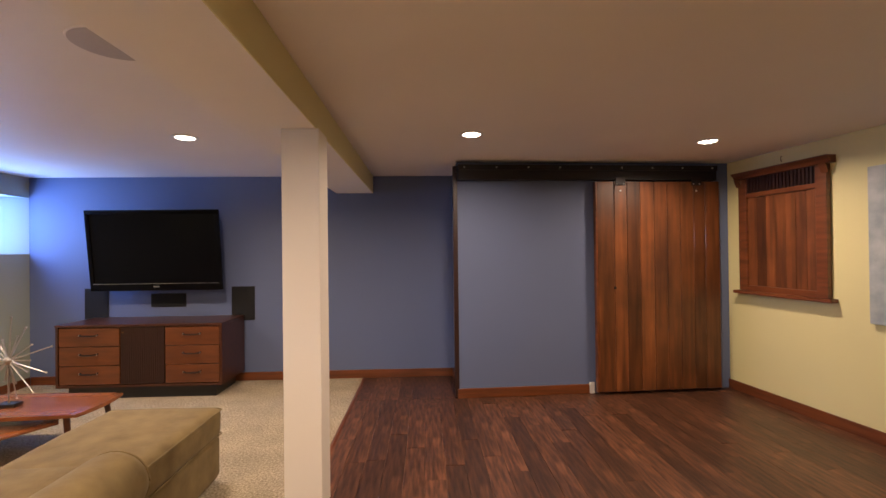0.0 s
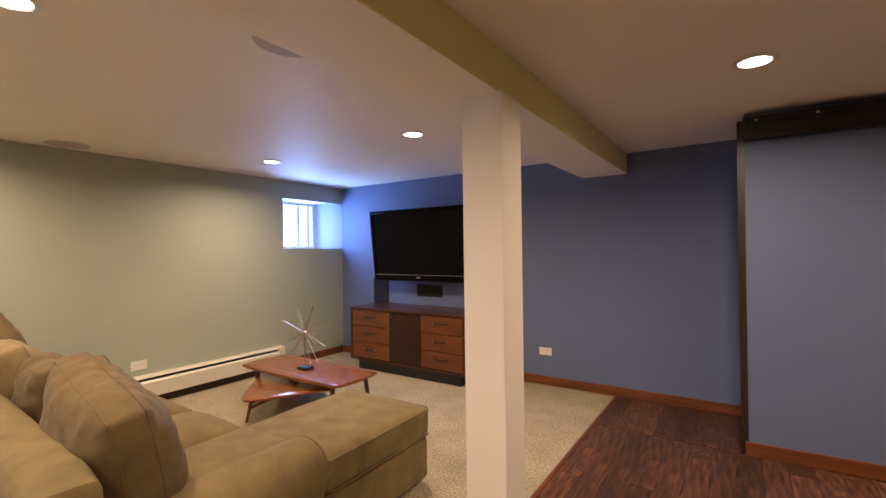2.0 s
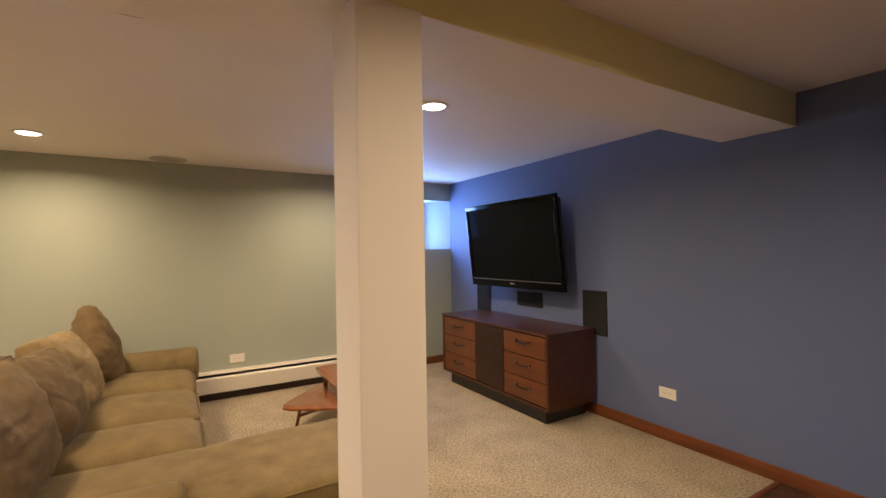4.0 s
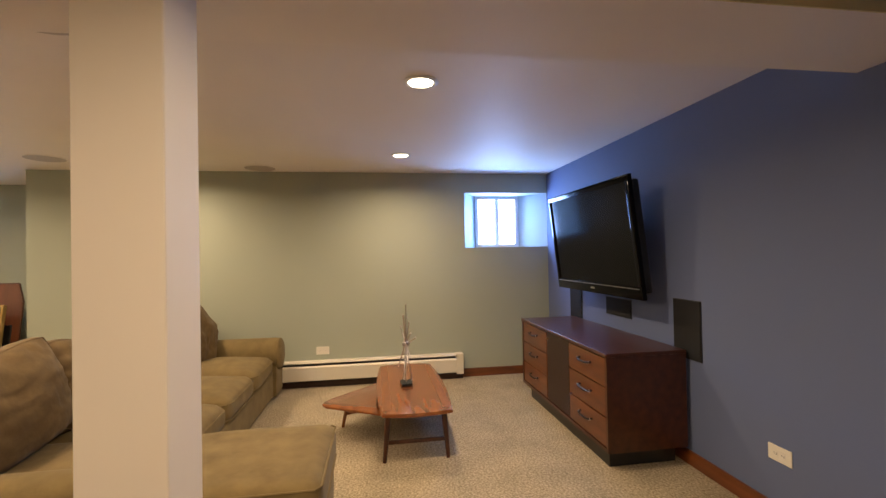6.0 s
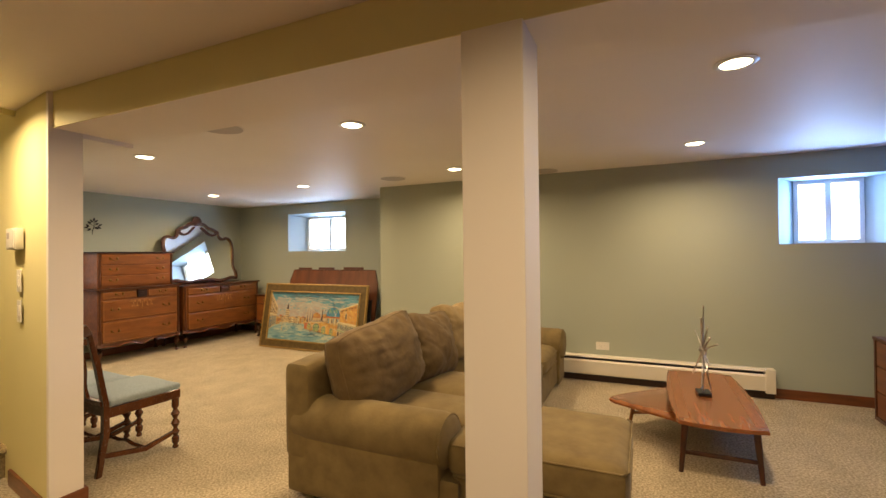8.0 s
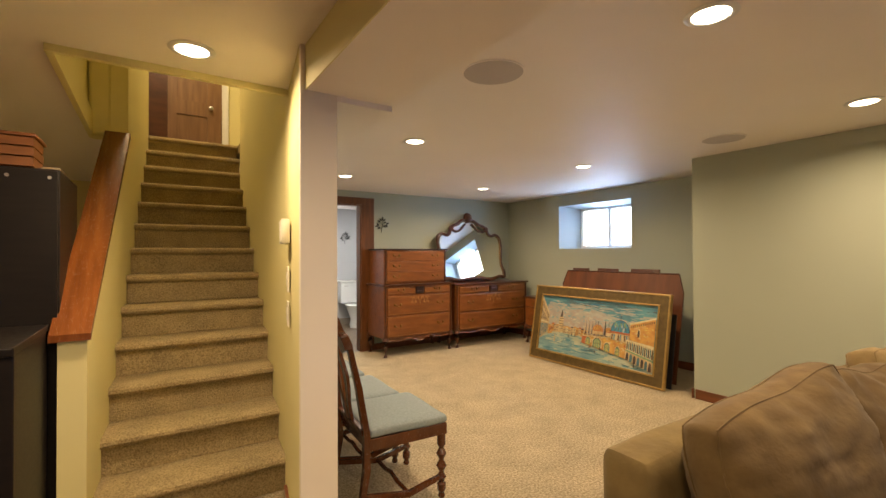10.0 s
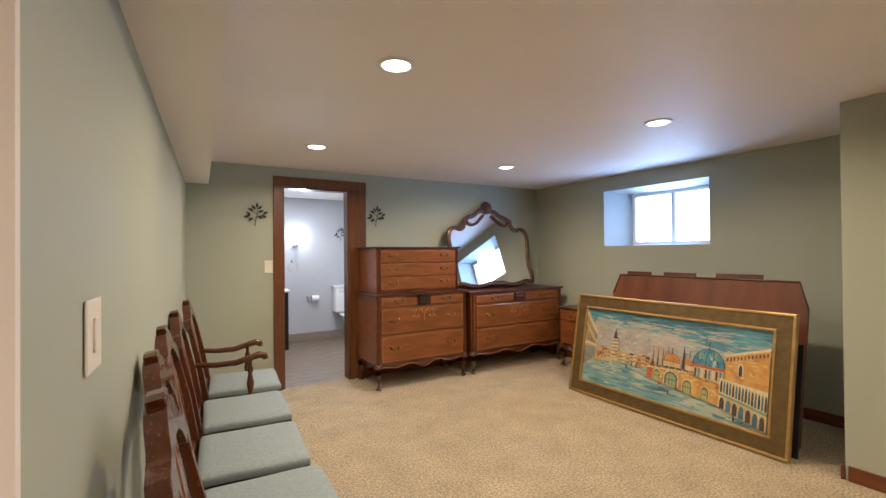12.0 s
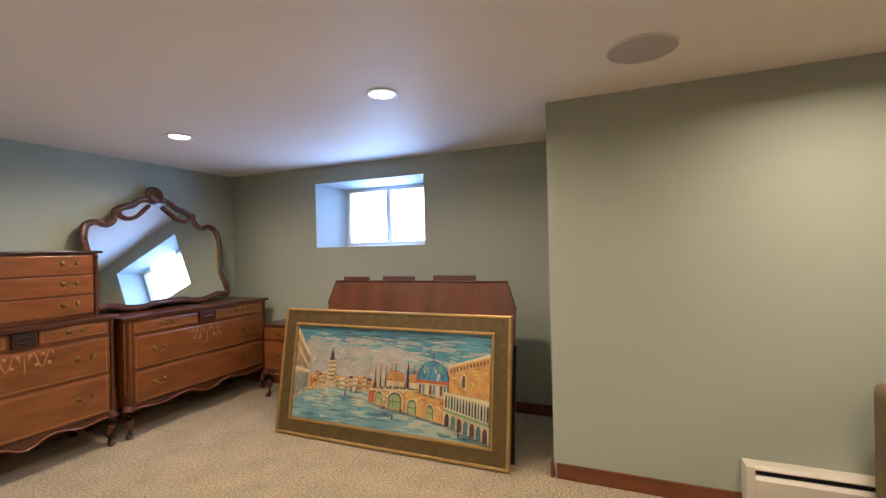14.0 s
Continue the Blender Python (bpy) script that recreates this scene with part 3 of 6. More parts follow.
def sofa():
    s = thing("sectional_sofa", "olive-tan microsuede sectional sofa with a chaise", "sofa", m=pose(0, 0, 0))
    # base and back
    def skewed(bm):
        """The back runs slightly out of line with the front."""
        for v in bm.verts:
            v.co.y += 0.14 * (-1.28 - v.co.x) / 2.85 * max(0.0, 1 - (v.co.y - 1.61) / 1.0)
        return bm
    part("base", skewed(soft_block(-4.13, -1.30, 1.64, 2.66, 0.03, 0.27, 0.03, 0.0)), M_SUEDE, s, smooth=True)
    part("chaise_base", soft_block(-1.985, -1.335, 2.60, 3.37, 0.03, 0.275, 0.03, 0.0), M_SUEDE, s, smooth=True)
    part("backrest", skewed(soft_block(-4.13, -1.275, 1.61, 1.80, 0.20, 0.745, 0.06, 0.01, 2)), M_SUEDE, s, smooth=True)
    # rolled arms
    for x0, x1, dy in ((-1.545, -1.27, 0.0), (-4.13, -3.815, 0.13)):
        arm = part("arm", soft_block(x0 + 0.015, x1 - 0.012, 1.64 + dy, 2.56 + dy, 0.03, 0.42, 0.02, 0.0), M_SUEDE, s, smooth=True)
        xm, r = (x0 + x1) / 2, (x1 - x0) / 2 + 0.008
        bm = bmesh.new()
        prof = [(r * 0.2, 1.645 + dy), (r * 0.86, 1.65 + dy), (r, 1.70 + dy), (r * 1.01, 2.1 + dy), (r, 2.53 + dy), (r * 0.95, 2.565 + dy), (r * 0.8, 2.585 + dy), (r * 0.25, 2.592 + dy)]
        lathe(bm, [(a, b) for a, b in prof], (xm, 0, 0.405), 26, Matrix.Rotation(radians(-90), 4, "X") @ Matrix.Diagonal((1, 0.92, 1, 1)))
        part("arm_roll", bm, M_SUEDE, arm, smooth=True)
        bm = bmesh.new()
        piping(bm, [(xm + r * 0.945 * math.cos(a), 2.566 + dy, 0.405 + r * 0.87 * math.sin(a)) for a in (math.pi * k / 14 for k in range(-2, 17))])
        part("piping", bm, M_SUEDE, arm, smooth=True)
    # seat cushions
    for i, (x0, x1, y1) in enumerate(((-2.525, -1.995, 2.68), (-3.175, -2.545, 2.68), (-3.80, -3.195, 2.68))):
        seat = part("seat_cushion", soft_block(x0, x1, 1.84, y1, 0.25, 0.425, 0.075, 0.055, i * 3.1), M_SUEDE, s, smooth=True)
        for z in (0.385, 0.285):
            part("piping", piping(bmesh.new(), [(x0 + 0.004, 1.95, z), (x0 + 0.004, y1 - 0.06, z), (x0 + 0.03, y1 - 0.02, z), (x0 + 0.07, y1, z), (x1 - 0.07, y1, z), (x1 - 0.03, y1 - 0.02, z), (x1 - 0.004, y1 - 0.06, z), (x1 - 0.004, 1.95, z)], 0.005), M_SUEDE, seat, smooth=True)
    ch = part("chaise_cushion", soft_block(-1.98, -1.555, 1.84, 2.66, 0.25, 0.45, 0.045, 0.01, 5.5), M_SUEDE, s, smooth=True)
    ch2 = part("chaise_cushion", soft_block(-1.995, -1.325, 2.575, 3.385, 0.265, 0.445, 0.05, 0.012, 8.5), M_SUEDE, s, smooth=True)
    bm = bmesh.new()
    for z in (0.425, 0.285):
        piping(bm, [(-1.985, 3.36, z), (-1.96, 3.384, z), (-1.36, 3.384, z), (-1.33, 3.36, z), (-1.325, 2.62, z)], 0.005)
    part("piping", bm, M_SUEDE, ch2, smooth=True)
    for x, y in ((-4.05, 1.85), (-4.05, 2.6), (-1.36, 1.7), (-1.40, 3.30), (-1.93, 3.30)):
        part("foot", lathe(bmesh.new(), [(0.022, 0), (0.03, 0.035)], (x, y, 0), 10), M_WALNUT_D, s)
    return s


sofa()
# the brown covers carry shade in their colour
for i, (x, y, z, w, h, d, lean, turn, roll, mat, lab) in enumerate((
        (-1.735, 1.95, 0.675, 0.74, 0.50, 0.36, 12, -5, 8, M_SUEDE_SHADED, "large brown microsuede back pillow slumped over the arm, darkened for shade"),
        (-2.34, 1.985, 0.66, 0.56, 0.49, 0.32, 15, -8, -3, M_SUEDE_SHADED, "large brown microsuede back pillow, darkened for shade"),
        (-2.92, 1.985, 0.665, 0.58, 0.49, 0.30, 18, -6, -3, M_SUEDE_L, "large pale tan microsuede back pillow with creases"),
        (-3.645, 2.06, 0.645, 0.50, 0.57, 0.28, 12, -14, -40, M_SUEDE_SHADED, "brown microsuede pillow tipped on its corner, darkened for shade"))):
    t = thing("sofa_pillow", lab, "pillow", "pillows on the sofa", pose(x, y, z, lean, roll, turn))
    bm = bmesh.new()
    rims = pillow(bm, w, h, d, i * 4.7 + 1)
    cover = part("cover", bm, mat, t, smooth=True)
    cover.data.set_sharp_from_angle(angle=radians(179))
    for rim in rims:
        part("piping", tube(bmesh.new(), rim, 0.0032, 6, closed=True), mat, cover, smooth=True)


# ---- coffee table ----
def surf_outline(x0, x1, y0, y1, bow):
    pts = []
    for k in range(13):
        u = k / 12
        pts.append((x0 + (x1 - x0) * u, y0 - bow * math.sin(math.pi * u)))
    for k in range(1, 6):
        u = k / 6
        pts.append((x1 + 0.025 * math.sin(math.pi * u), y0 + (y1 - y0) * u))
    for k in range(13):
        u = 1 - k / 12
        pts.append((x0 + (x1 - x0) * u, y1 + bow * math.sin(math.pi * u)))
    for k in range(1, 6):
        u = 1 - k / 6
        pts.append((x0 - 0.025 * math.sin(math.pi * u), y0 + (y1 - y0) * u))
    return pts


def taper_leg(bm, a, b, r0, r1):
    return tube(bm, [a, b], [r0, r1], 10)


def coffee_table():
    t = thing("coffee_table", "two-tier mid-century teak coffee table with a swivelled lower leaf", "coffee table")
    top = part("tabletop", slab(bmesh.new(), surf_outline(-3.60, -2.375, 3.625, 4.075, 0.03), "z", 0.302, 0.326, bevel=0.008), M_TEAK, t, smooth=True)
    bm = bmesh.new()
    for y in (3.66, 4.05):
        box(bm, -3.56, -2.43, y - 0.028, y + 0.028, 0.3262, 0.328, bevel=0.0008, seg=1)
    part("inlay_border", bm, M_MAHOG, top, "lighter banded border")
    lower = part("lower_leaf", slab(bmesh.new(), [(-3.40, 3.78), (-2.62, 3.80), (-2.56, 3.72), (-2.84, 3.24), (-2.90, 3.205), (-2.96, 3.22), (-3.02, 3.27), (-3.45, 3.70)], "z", 0.228, 0.248, bevel=0.007), M_TEAK, t, smooth=True)
    part("pivot", lathe(bmesh.new(), [(0.02, 0.248), (0.02, 0.302)], (-3.0, 3.74, 0), 12), M_TEAK, lower)
    for x, y, dx, dy in ((-2.47, 3.67, 0.04, -0.03), (-2.47, 4.03, 0.04, 0.02), (-3.42, 3.67, -0.03, -0.03), (-3.42, 4.03, -0.03, 0.02)):
        part("leg", taper_leg(bmesh.new(), (x, y, 0.303), (x + dx, y + dy, 0), 0.021, 0.013), M_WALNUT, t, smooth=True)
    for x in (-2.45, -3.43):
        part("stretcher", bx(x - 0.009, x + 0.009, 3.655, 4.045, 0.105, 0.128, bevel=0.003), M_WALNUT, t)
    part("leg", taper_leg(bmesh.new(), (-3.06, 3.38, 0.228), (-3.085, 3.335, 0), 0.017, 0.011), M_TEAK, lower, smooth=True)
    part("stretcher", slab(bmesh.new(), [(3.35, 0.095), (3.35, 0.115), (3.74, 0.165), (3.74, 0.145)], "x", -3.085, -3.065), M_TEAK, lower)
    return t


coffee_table()


def starburst():
    t = thing("starburst_sculpture", "metal starburst sculpture on a black block base", "sculpture", m=pose(-2.97, 3.82, 0.3285, 0, 0, 4))
    part("base", bx(-0.062, 0.062, -0.042, 0.042, 0, 0.022, bevel=0.003), M_BLACK, t)
    part("stem", tube(bmesh.new(), [(0, 0, 0.02), (0, 0, 0.31)], 0.006, 8), M_STEEL, t)
    bm = bmesh.new()
    bmesh.ops.create_icosphere(bm, subdivisions=2, radius=0.027, matrix=Matrix.Translation((0, 0, 0.31)))
    part("hub", bm, M_STEEL, t, smooth=True)
    rng = random.Random(3)
    for k in range(20):
        a = 2 * math.pi * k / 20 + rng.uniform(-0.1, 0.1) + math.pi / 2
        r = 0.30 if k == 0 else (rng.uniform(0.22, 0.29) if k % 2 == 0 else rng.uniform(0.12, 0.17))
        d = Vector((math.cos(a), rng.uniform(-0.18, 0.18), math.sin(a)))
        o = Vector((0, 0, 0.31))
        ray = part("ray", tube(bmesh.new(), [o + d * 0.015, o + d * r], [0.006, 0.004], 6), M_STEEL, t)
        part("tip", lathe(bmesh.new(), [(0.004, -0.007), (0.008, 0), (0.004, 0.007)], o + d * r, 8), M_STEEL, ray, smooth=True)
    return t


starburst()


# ---- sideboard, screen, wall speakers ----
def bar_handle(parent, x, y, z, wide, mat=M_IRON):
    bm = bmesh.new()
    tube(bm, [(x - wide / 2, y, z + 0.004), (x - wide / 2, y - 0.02, z), (x - wide * 0.25, y - 0.028, z - 0.006), (x + wide * 0.25, y - 0.028, z - 0.006), (x + wide / 2, y - 0.02, z), (x + wide / 2, y, z + 0.004)], 0.0065, 8)
    h = part("handle", bm, mat, parent, "dark bar pull with bright ends", smooth=True)
    for s in (-1, 1):
        part("mount", lathe(bmesh.new(), [(0.008, -0.003), (0.009, 0), (0.008, 0.004)], (x + s * wide / 2, y - 0.018, z), 8, Matrix.Rotation(radians(90), 4, "X")), M_STEEL, h)


def sideboard():
    t = thing("sideboard", "walnut mid-century sideboard with six drawers and a slatted door", "sideboard")
    x0, x1, y0, y1, z0, z1 = -3.565, -2.035, 4.945, 5.465, 0.115, 0.705
    part("plinth", bx(x0 + 0.08, x1 - 0.08, y0 + 0.05, y1 - 0.03, 0, z0), M_BLACK, t, "recessed black plinth")
    for a in (x0, x1 - 0.022):
        part("side_panel", bx(a, a + 0.022, y0, y1, z0, z1 - 0.022), M_WALNUT, t)
    part("bottom_panel", bx(x0 + 0.022, x1 - 0.022, y0, y1, z0, z0 + 0.022), M_WALNUT, t)
    part("back_panel", bx(x0 + 0.022, x1 - 0.022, y1 - 0.01, y1, z0 + 0.022, z1 - 0.022), M_WALNUT, t)
    part("divider_panel", bx(x0 + 0.022, x1 - 0.022, y0 + 0.03, y0 + 0.04, z0 + 0.022, z1 - 0.022), M_WALNUT, t)
    part("top", bx(x0 - 0.004, x1 + 0.004, y0 - 0.006, y1, z1 - 0.022, z1, bevel=0.003), M_WALNUT, t)
    h = (z1 - z0 - 0.052) / 3
    for a, b in ((x0 + 0.028, -2.985), (-2.565, x1 - 0.028)):
        for k in range(3):
            za = z0 + 0.026 + k * h
            d = part("drawer", bx(a, b, y0 + 0.004, y0 + 0.03, za + 0.003, za + h - 0.005, bevel=0.003), M_DRAWER, t)
            bar_handle(d, (a + b) / 2, y0 + 0.004, za + h * 0.6, 0.155)
    door = part("tambour_door", bx(-2.975, -2.575, y0 + 0.012, y0 + 0.03, z0 + 0.026, z1 - 0.026), M_WALNUT_D, t, "dark ribbed sliding door")
    n = 20
    w = 0.40 / n
    for k in range(n):
        part("slat", bx(-2.975 + k * w + 0.0007, -2.975 + (k + 1) * w - 0.0007, y0 + 0.006, y0 + 0.012, z0 + 0.03, z1 - 0.03), M_WALNUT_D, door)
    part("knob", lathe(bmesh.new(), [(0.005, 0), (0.009, 0.01), (0.006, 0.016)], (-2.95, y0 + 0.006, 0.63), 10, Matrix.Rotation(radians(90), 4, "X")), M_BRASS, door, "small brass pull")
    return t


sideboard()


def television():
    t = thing("television", "large black flat-screen television tilted on a wall mount", "television", m=pose(-2.835, 5.285, 1.405, 6.5, 0, 0))
    w, h = 1.31, 0.82
    part("housing", bx(-w / 2 + 0.03, w / 2 - 0.03, -0.02, 0.055, -h / 2 + 0.03, h / 2 - 0.03, bevel=0.02), M_BLACK, t, smooth=True)
    f = 0.042
    part("bezel", boxes((-w / 2, w / 2, -0.045, -0.015, h / 2 - f, h / 2), (-w / 2, w / 2, -0.045, -0.015, -h / 2, -h / 2 + 0.085), (-w / 2, -w / 2 + f, -0.045, -0.015, -h / 2 + 0.085, h / 2 - f), (w / 2 - f, w / 2, -0.045, -0.015, -h / 2 + 0.085, h / 2 - f), bevel=0.004), M_SCREEN, t, "glossy black bezel", smooth=True)
    part("screen", bx(-w / 2 + f, w / 2 - f, -0.036, -0.02, -h / 2 + 0.085, h / 2 - f), M_SCREEN, t)
    part("trim_line", bx(-w / 2 + 0.03, w / 2 - 0.03, -0.0475, -0.045, -h / 2 + 0.07, -h / 2 + 0.074), M_STEEL, t)
    part("badge", bx(-0.03, 0.03, -0.0475, -0.045, -h / 2 + 0.035, -h / 2 + 0.047), M_STEEL, t)
    part("mount_plate", bx(-0.3, 0.3, 0.055, 0.085, -0.15, 0.2, bevel=0.004), M_IRON, t)
    part("mount_arm", bx(-0.06, 0.06, 0.085, 0.20, -0.06, 0.1, bevel=0.004), M_IRON, t)
    return t


television()


def wall_speaker(x0, x1, z0, z1, label):
    t = thing("wall_speaker", label, "speaker", "black wall speakers", pose((x0 + x1) / 2, YB, (z0 + z1) / 2))
    w, h = (x1 - x0) / 2, (z1 - z0) / 2
    part("cabinet", bx(-w, w, -0.007, -0.001, -h, h, bevel=0.002), M_BLACK, t)
    part("grille", bx(-w + 0.006, w - 0.006, -0.010, -0.007, -h + 0.006, h - 0.006, bevel=0.001), M_CLOTH_BLACK, t)
    return t


wall_speaker(-2.175, -1.93, 0.645, 1.008, "tall black fabric-fronted in-wall speaker")
wall_speaker(-3.70, -3.455, 0.645, 1.008, "tall black fabric-fronted in-wall speaker")
wall_speaker(-3.015, -2.65, 0.80, 0.945, "wide black centre speaker under the television")


def plate(name, m, label, w=0.07, h=0.115, kind="outlet"):
    t = thing(name, label, kind, m=m)
    p = part("cover_plate", bx(-w / 2, w / 2, -0.006, -0.0005, -h / 2, h / 2, bevel=0.002), M_PLATE, t)
    n = 2 if kind == "outlet" else max(1, int(w / 0.06))
    for k in range(n):
        if kind == "outlet":
            c = (k - 0.5) * 0.04
            s = part("socket_face", bx(*((c - 0.014, c + 0.014) if w > h else (-0.016, 0.016)), -0.008, -0.006, *((-0.016, 0.016) if w > h else (c - 0.014, c + 0.014))), M_PLATE, t)
            part("slot", boxes((c * (w > h) - 0.007, c * (w > h) - 0.005, -0.0086, -0.008, c * (w <= h) - 0.005, c * (w <= h) + 0.005), (c * (w > h) + 0.005, c * (w > h) + 0.007, -0.0086, -0.008, c * (w <= h) - 0.005, c * (w <= h) + 0.005)), M_BLACK, s)
        else:
            c = (k - (n - 1) / 2) * 0.046
            part("rocker", bx(c - 0.016, c + 0.016, -0.011, -0.006, -0.033, 0.033, bevel=0.002), M_PLATE, t)
    return t


plate("wall_outlet", pose(-1.435, YB, 0.33), "white horizontal duplex outlet on the blue wall", 0.125, 0.075)
plate("wall_outlet", pose(XW, 3.055, 0.355, 0, 0, 90), "white horizontal duplex outlet above the heater", 0.13, 0.08)


def heater():
    t = thing("baseboard_heater", "long cream enamelled hot-water baseboard heater", "heater")
    x, y0, y1 = XW, 1.30, 4.50
    part("back_plate", bx(x + 0.002, x + 0.012, y0, y1, 0.06, 0.262), M_HEATER, t)
    part("front_panel", slab(bmesh.new(), [(x + 0.095, 0.075), (x + 0.102, 0.08), (x + 0.102, 0.205), (x + 0.085, 0.222), (x + 0.081, 0.218), (x + 0.095, 0.2)], "y", y0 + 0.04, y1 - 0.07), M_HEATER, t)
    part("top_hood", slab(bmesh.new(), [(x + 0.012, 0.262), (x + 0.062, 0.262), (x + 0.085, 0.248), (x + 0.083, 0.243), (x + 0.06, 0.256), (x + 0.012, 0.256)], "y", y0 + 0.04, y1 - 0.07), M_HEATER, t)
    # black bar in the air slot, stands for the shade inside
    part("slot_shade", bx(x + 0.03, x + 0.075, y0 + 0.05, y1 - 0.08, 0.222, 0.228), M_BLACK, t, "black strip for the shade in the air slot")
    part("fin_pipe", tube(bmesh.new(), [(x + 0.05, y0 + 0.05, 0.13), (x + 0.05, y1 - 0.08, 0.13)], 0.03, 8), M_IRON, t)
    for a, b in ((y0, y0 + 0.04), (y1 - 0.075, y1)):
        part("end_cap", bx(x + 0.012, x + 0.106, a, b, 0.058, 0.268, bevel=0.004), M_HEATER, t)
    # dark bar fills the gap under the casing in place of its shade
    part("gap_shade", bx(x + 0.002, x + 0.05, y0, y1, 0.0, 0.058), M_WALNUT_D, t, "dark strip for the shade in the gap below the casing")
    return t


heater()


# ---- closet side ----
def barn_door():
    t = thing("barn_door", "sliding barn door of varied reddish reclaimed planks", "door", m=CLOSET)
    x0, x1, z0, z1 = 1.507, 2.712, 0.03, 1.993
    rng = random.Random(11)
    cuts = [0.155, 0.12, 0.125, 0.13, 0.125, 0.125, 0.13, 0.11, 0.14]
    s = (x1 - x0) / sum(cuts)
    x = x0
    for c in cuts:
        part("plank", bx(x + 0.0015, x + c * s - 0.0015, 4.652, 4.678, z0, z1 - 0.0, bevel=0.003, seg=1), M_BARN, t)
        x += c * s
    for z in (0.25, 1.75):
        part("batten", bx(x0 + 0.03, x1 - 0.03, 4.678, 4.70, z, z + 0.12), M_BARN, t)
    part("edge_strip", bx(x0 - 0.018, x0 - 0.001, 4.65, 4.70, z0, z1), M_TRIM, t)
    part("finger_pull", lathe(bmesh.new(), [(0.012, 0), (0.014, 0.004), (0.008, 0.005)], (x0 + 0.16, 4.652, 1.0), 10, Matrix.Rotation(radians(90), 4, "X")), M_IRON, t)
    for xx in (1.73, 2.48):
        hg = part("hanger", bx(xx - 0.05, xx + 0.05, 4.645, 4.652, 1.955, 2.03, bevel=0.003), M_IRON, t)
        for dx, z in ((-0.03, 1.97), (0.03, 1.97), (0, 1.905)):
            part("bolt", lathe(bmesh.new(), [(0.010, 0), (0.009, 0.006), (0.004, 0.009)], (xx + dx, 4.652, z), 8, Matrix.Rotation(radians(90), 4, "X")), M_STEEL, hg, smooth=True)
    return t


barn_door()
tr = thing("barn_door_track", "black steel sliding-door track with bolt heads", "door track", m=CLOSET)
part("rail", bx(0.20, 2.69, 4.655, 4.741, 2.008, 2.135, bevel=0.004), M_IRON, tr)
part("valance_lip", bx(0.20, 2.69, 4.640, 4.655, 2.095, 2.143, bevel=0.003), M_IRON, tr)
for k in range(9):
    part("bolt", lathe(bmesh.new(), [(0.009, 0), (0.008, 0.005), (0.003, 0.008)], (0.26 + k * 0.297, 4.640, 2.119), 8, Matrix.Rotation(radians(90), 4, "X")), M_STEEL, tr, smooth=True)
structure("trim_closet_corner", bx(0.165, 0.205, 4.735, 4.80, 0, 2.145), M_WALNUT_D, "dark stained corner post of the closet")
turned(structure("trim_door_stop", bx(1.442, 1.487, 4.72, 4.741, 0, 0.105, bevel=0.003), M_TRIMW), CLOSET)


def shutter_frame():
    t = thing("shuttered_wall_panel", "stained craftsman-style framed plank panel with a crown and sill", "wall panel", m=EAST)
    y0, y1, z0, z1 = 3.742, 4.556, 0.965, 2.05
    x = XE
    part("crown", slab(bmesh.new(), [(x - 0.001, z1 - 0.06), (x - 0.05, z1 - 0.055), (x - 0.06, z1 - 0.03), (x - 0.085, z1 - 0.012), (x - 0.085, z1), (x - 0.001, z1)], "y", y0 - 0.04, y1 + 0.04), M_TRIM, t)
    part("sill", bx(x - 0.075, x - 0.001, y0 - 0.045, y1 + 0.045, z0 - 0.03, z0, bevel=0.006), M_TRIM, t)
    for a, b in ((y0, y0 + 0.085), (y1 - 0.085, y1)):
        part("stile", bx(x - 0.045, x - 0.001, a, b, z0, z1 - 0.06, bevel=0.004), M_TRIM, t)
    part("top_rail", bx(x - 0.04, x - 0.001, y0 + 0.085, y1 - 0.085, z1 - 0.235, z1 - 0.195, bevel=0.003), M_TRIM, t)
    part("bottom_rail", bx(x - 0.04, x - 0.001, y0 + 0.085, y1 - 0.085, z0, z0 + 0.05, bevel=0.003), M_TRIM, t)
    n = 20
    for k in range(n):
        y = y0 + 0.095 + k * (y1 - y0 - 0.19) / (n - 1)
        part("spindle", bx(x - 0.030, x - 0.012, y - 0.011, y + 0.011, z1 - 0.195, z1 - 0.06), M_WALNUT_D, t)
    part("backing", bx(x - 0.010, x - 0.001, y0 + 0.085, y1 - 0.085, z0 + 0.05, z1 - 0.06), M_WALNUT_D, t)
    n = 7
    w = (y1 - y0 - 0.17) / n
    for k in range(n):
        part("board", bx(x - 0.022, x - 0.010, y0 + 0.085 + k * w + 0.0015, y0 + 0.085 + (k + 1) * w - 0.0015, z0 + 0.05, z1 - 0.235), M_BARN, t)
    for a in (y0 - 0.02, y1 - 0.035):
        part("corbel", slab(bmesh.new(), [(x - 0.045, z1 - 0.13), (x - 0.075, z1 - 0.06), (x - 0.045, z1 - 0.06)], "y", a, a + 0.055), M_TRIM, t)
    return t


shutter_frame()
hk = thing("wall_hook", "small brass picture hook above the panel", "hook", m=EAST)
part("hook", tube(bmesh.new(), [(XE - 0.001, 4.143, 2.13), (XE - 0.012, 4.143, 2.125), (XE - 0.014, 4.143, 2.10), (XE - 0.004, 4.143, 2.085)], 0.004, 6), M_BRASS, hk)

M_ABSTRACT = material("abstract_canvas", (0.52, 0.55, 0.56), 0.7, second=(0.22, 0.27, 0.31), scale=4.5, amount=0.35, grain=60, bump=0.4, detail=8)
ab = thing("canvas_picture", "pale blue-grey abstract canvas hung on the cream wall", "painting", m=EAST)
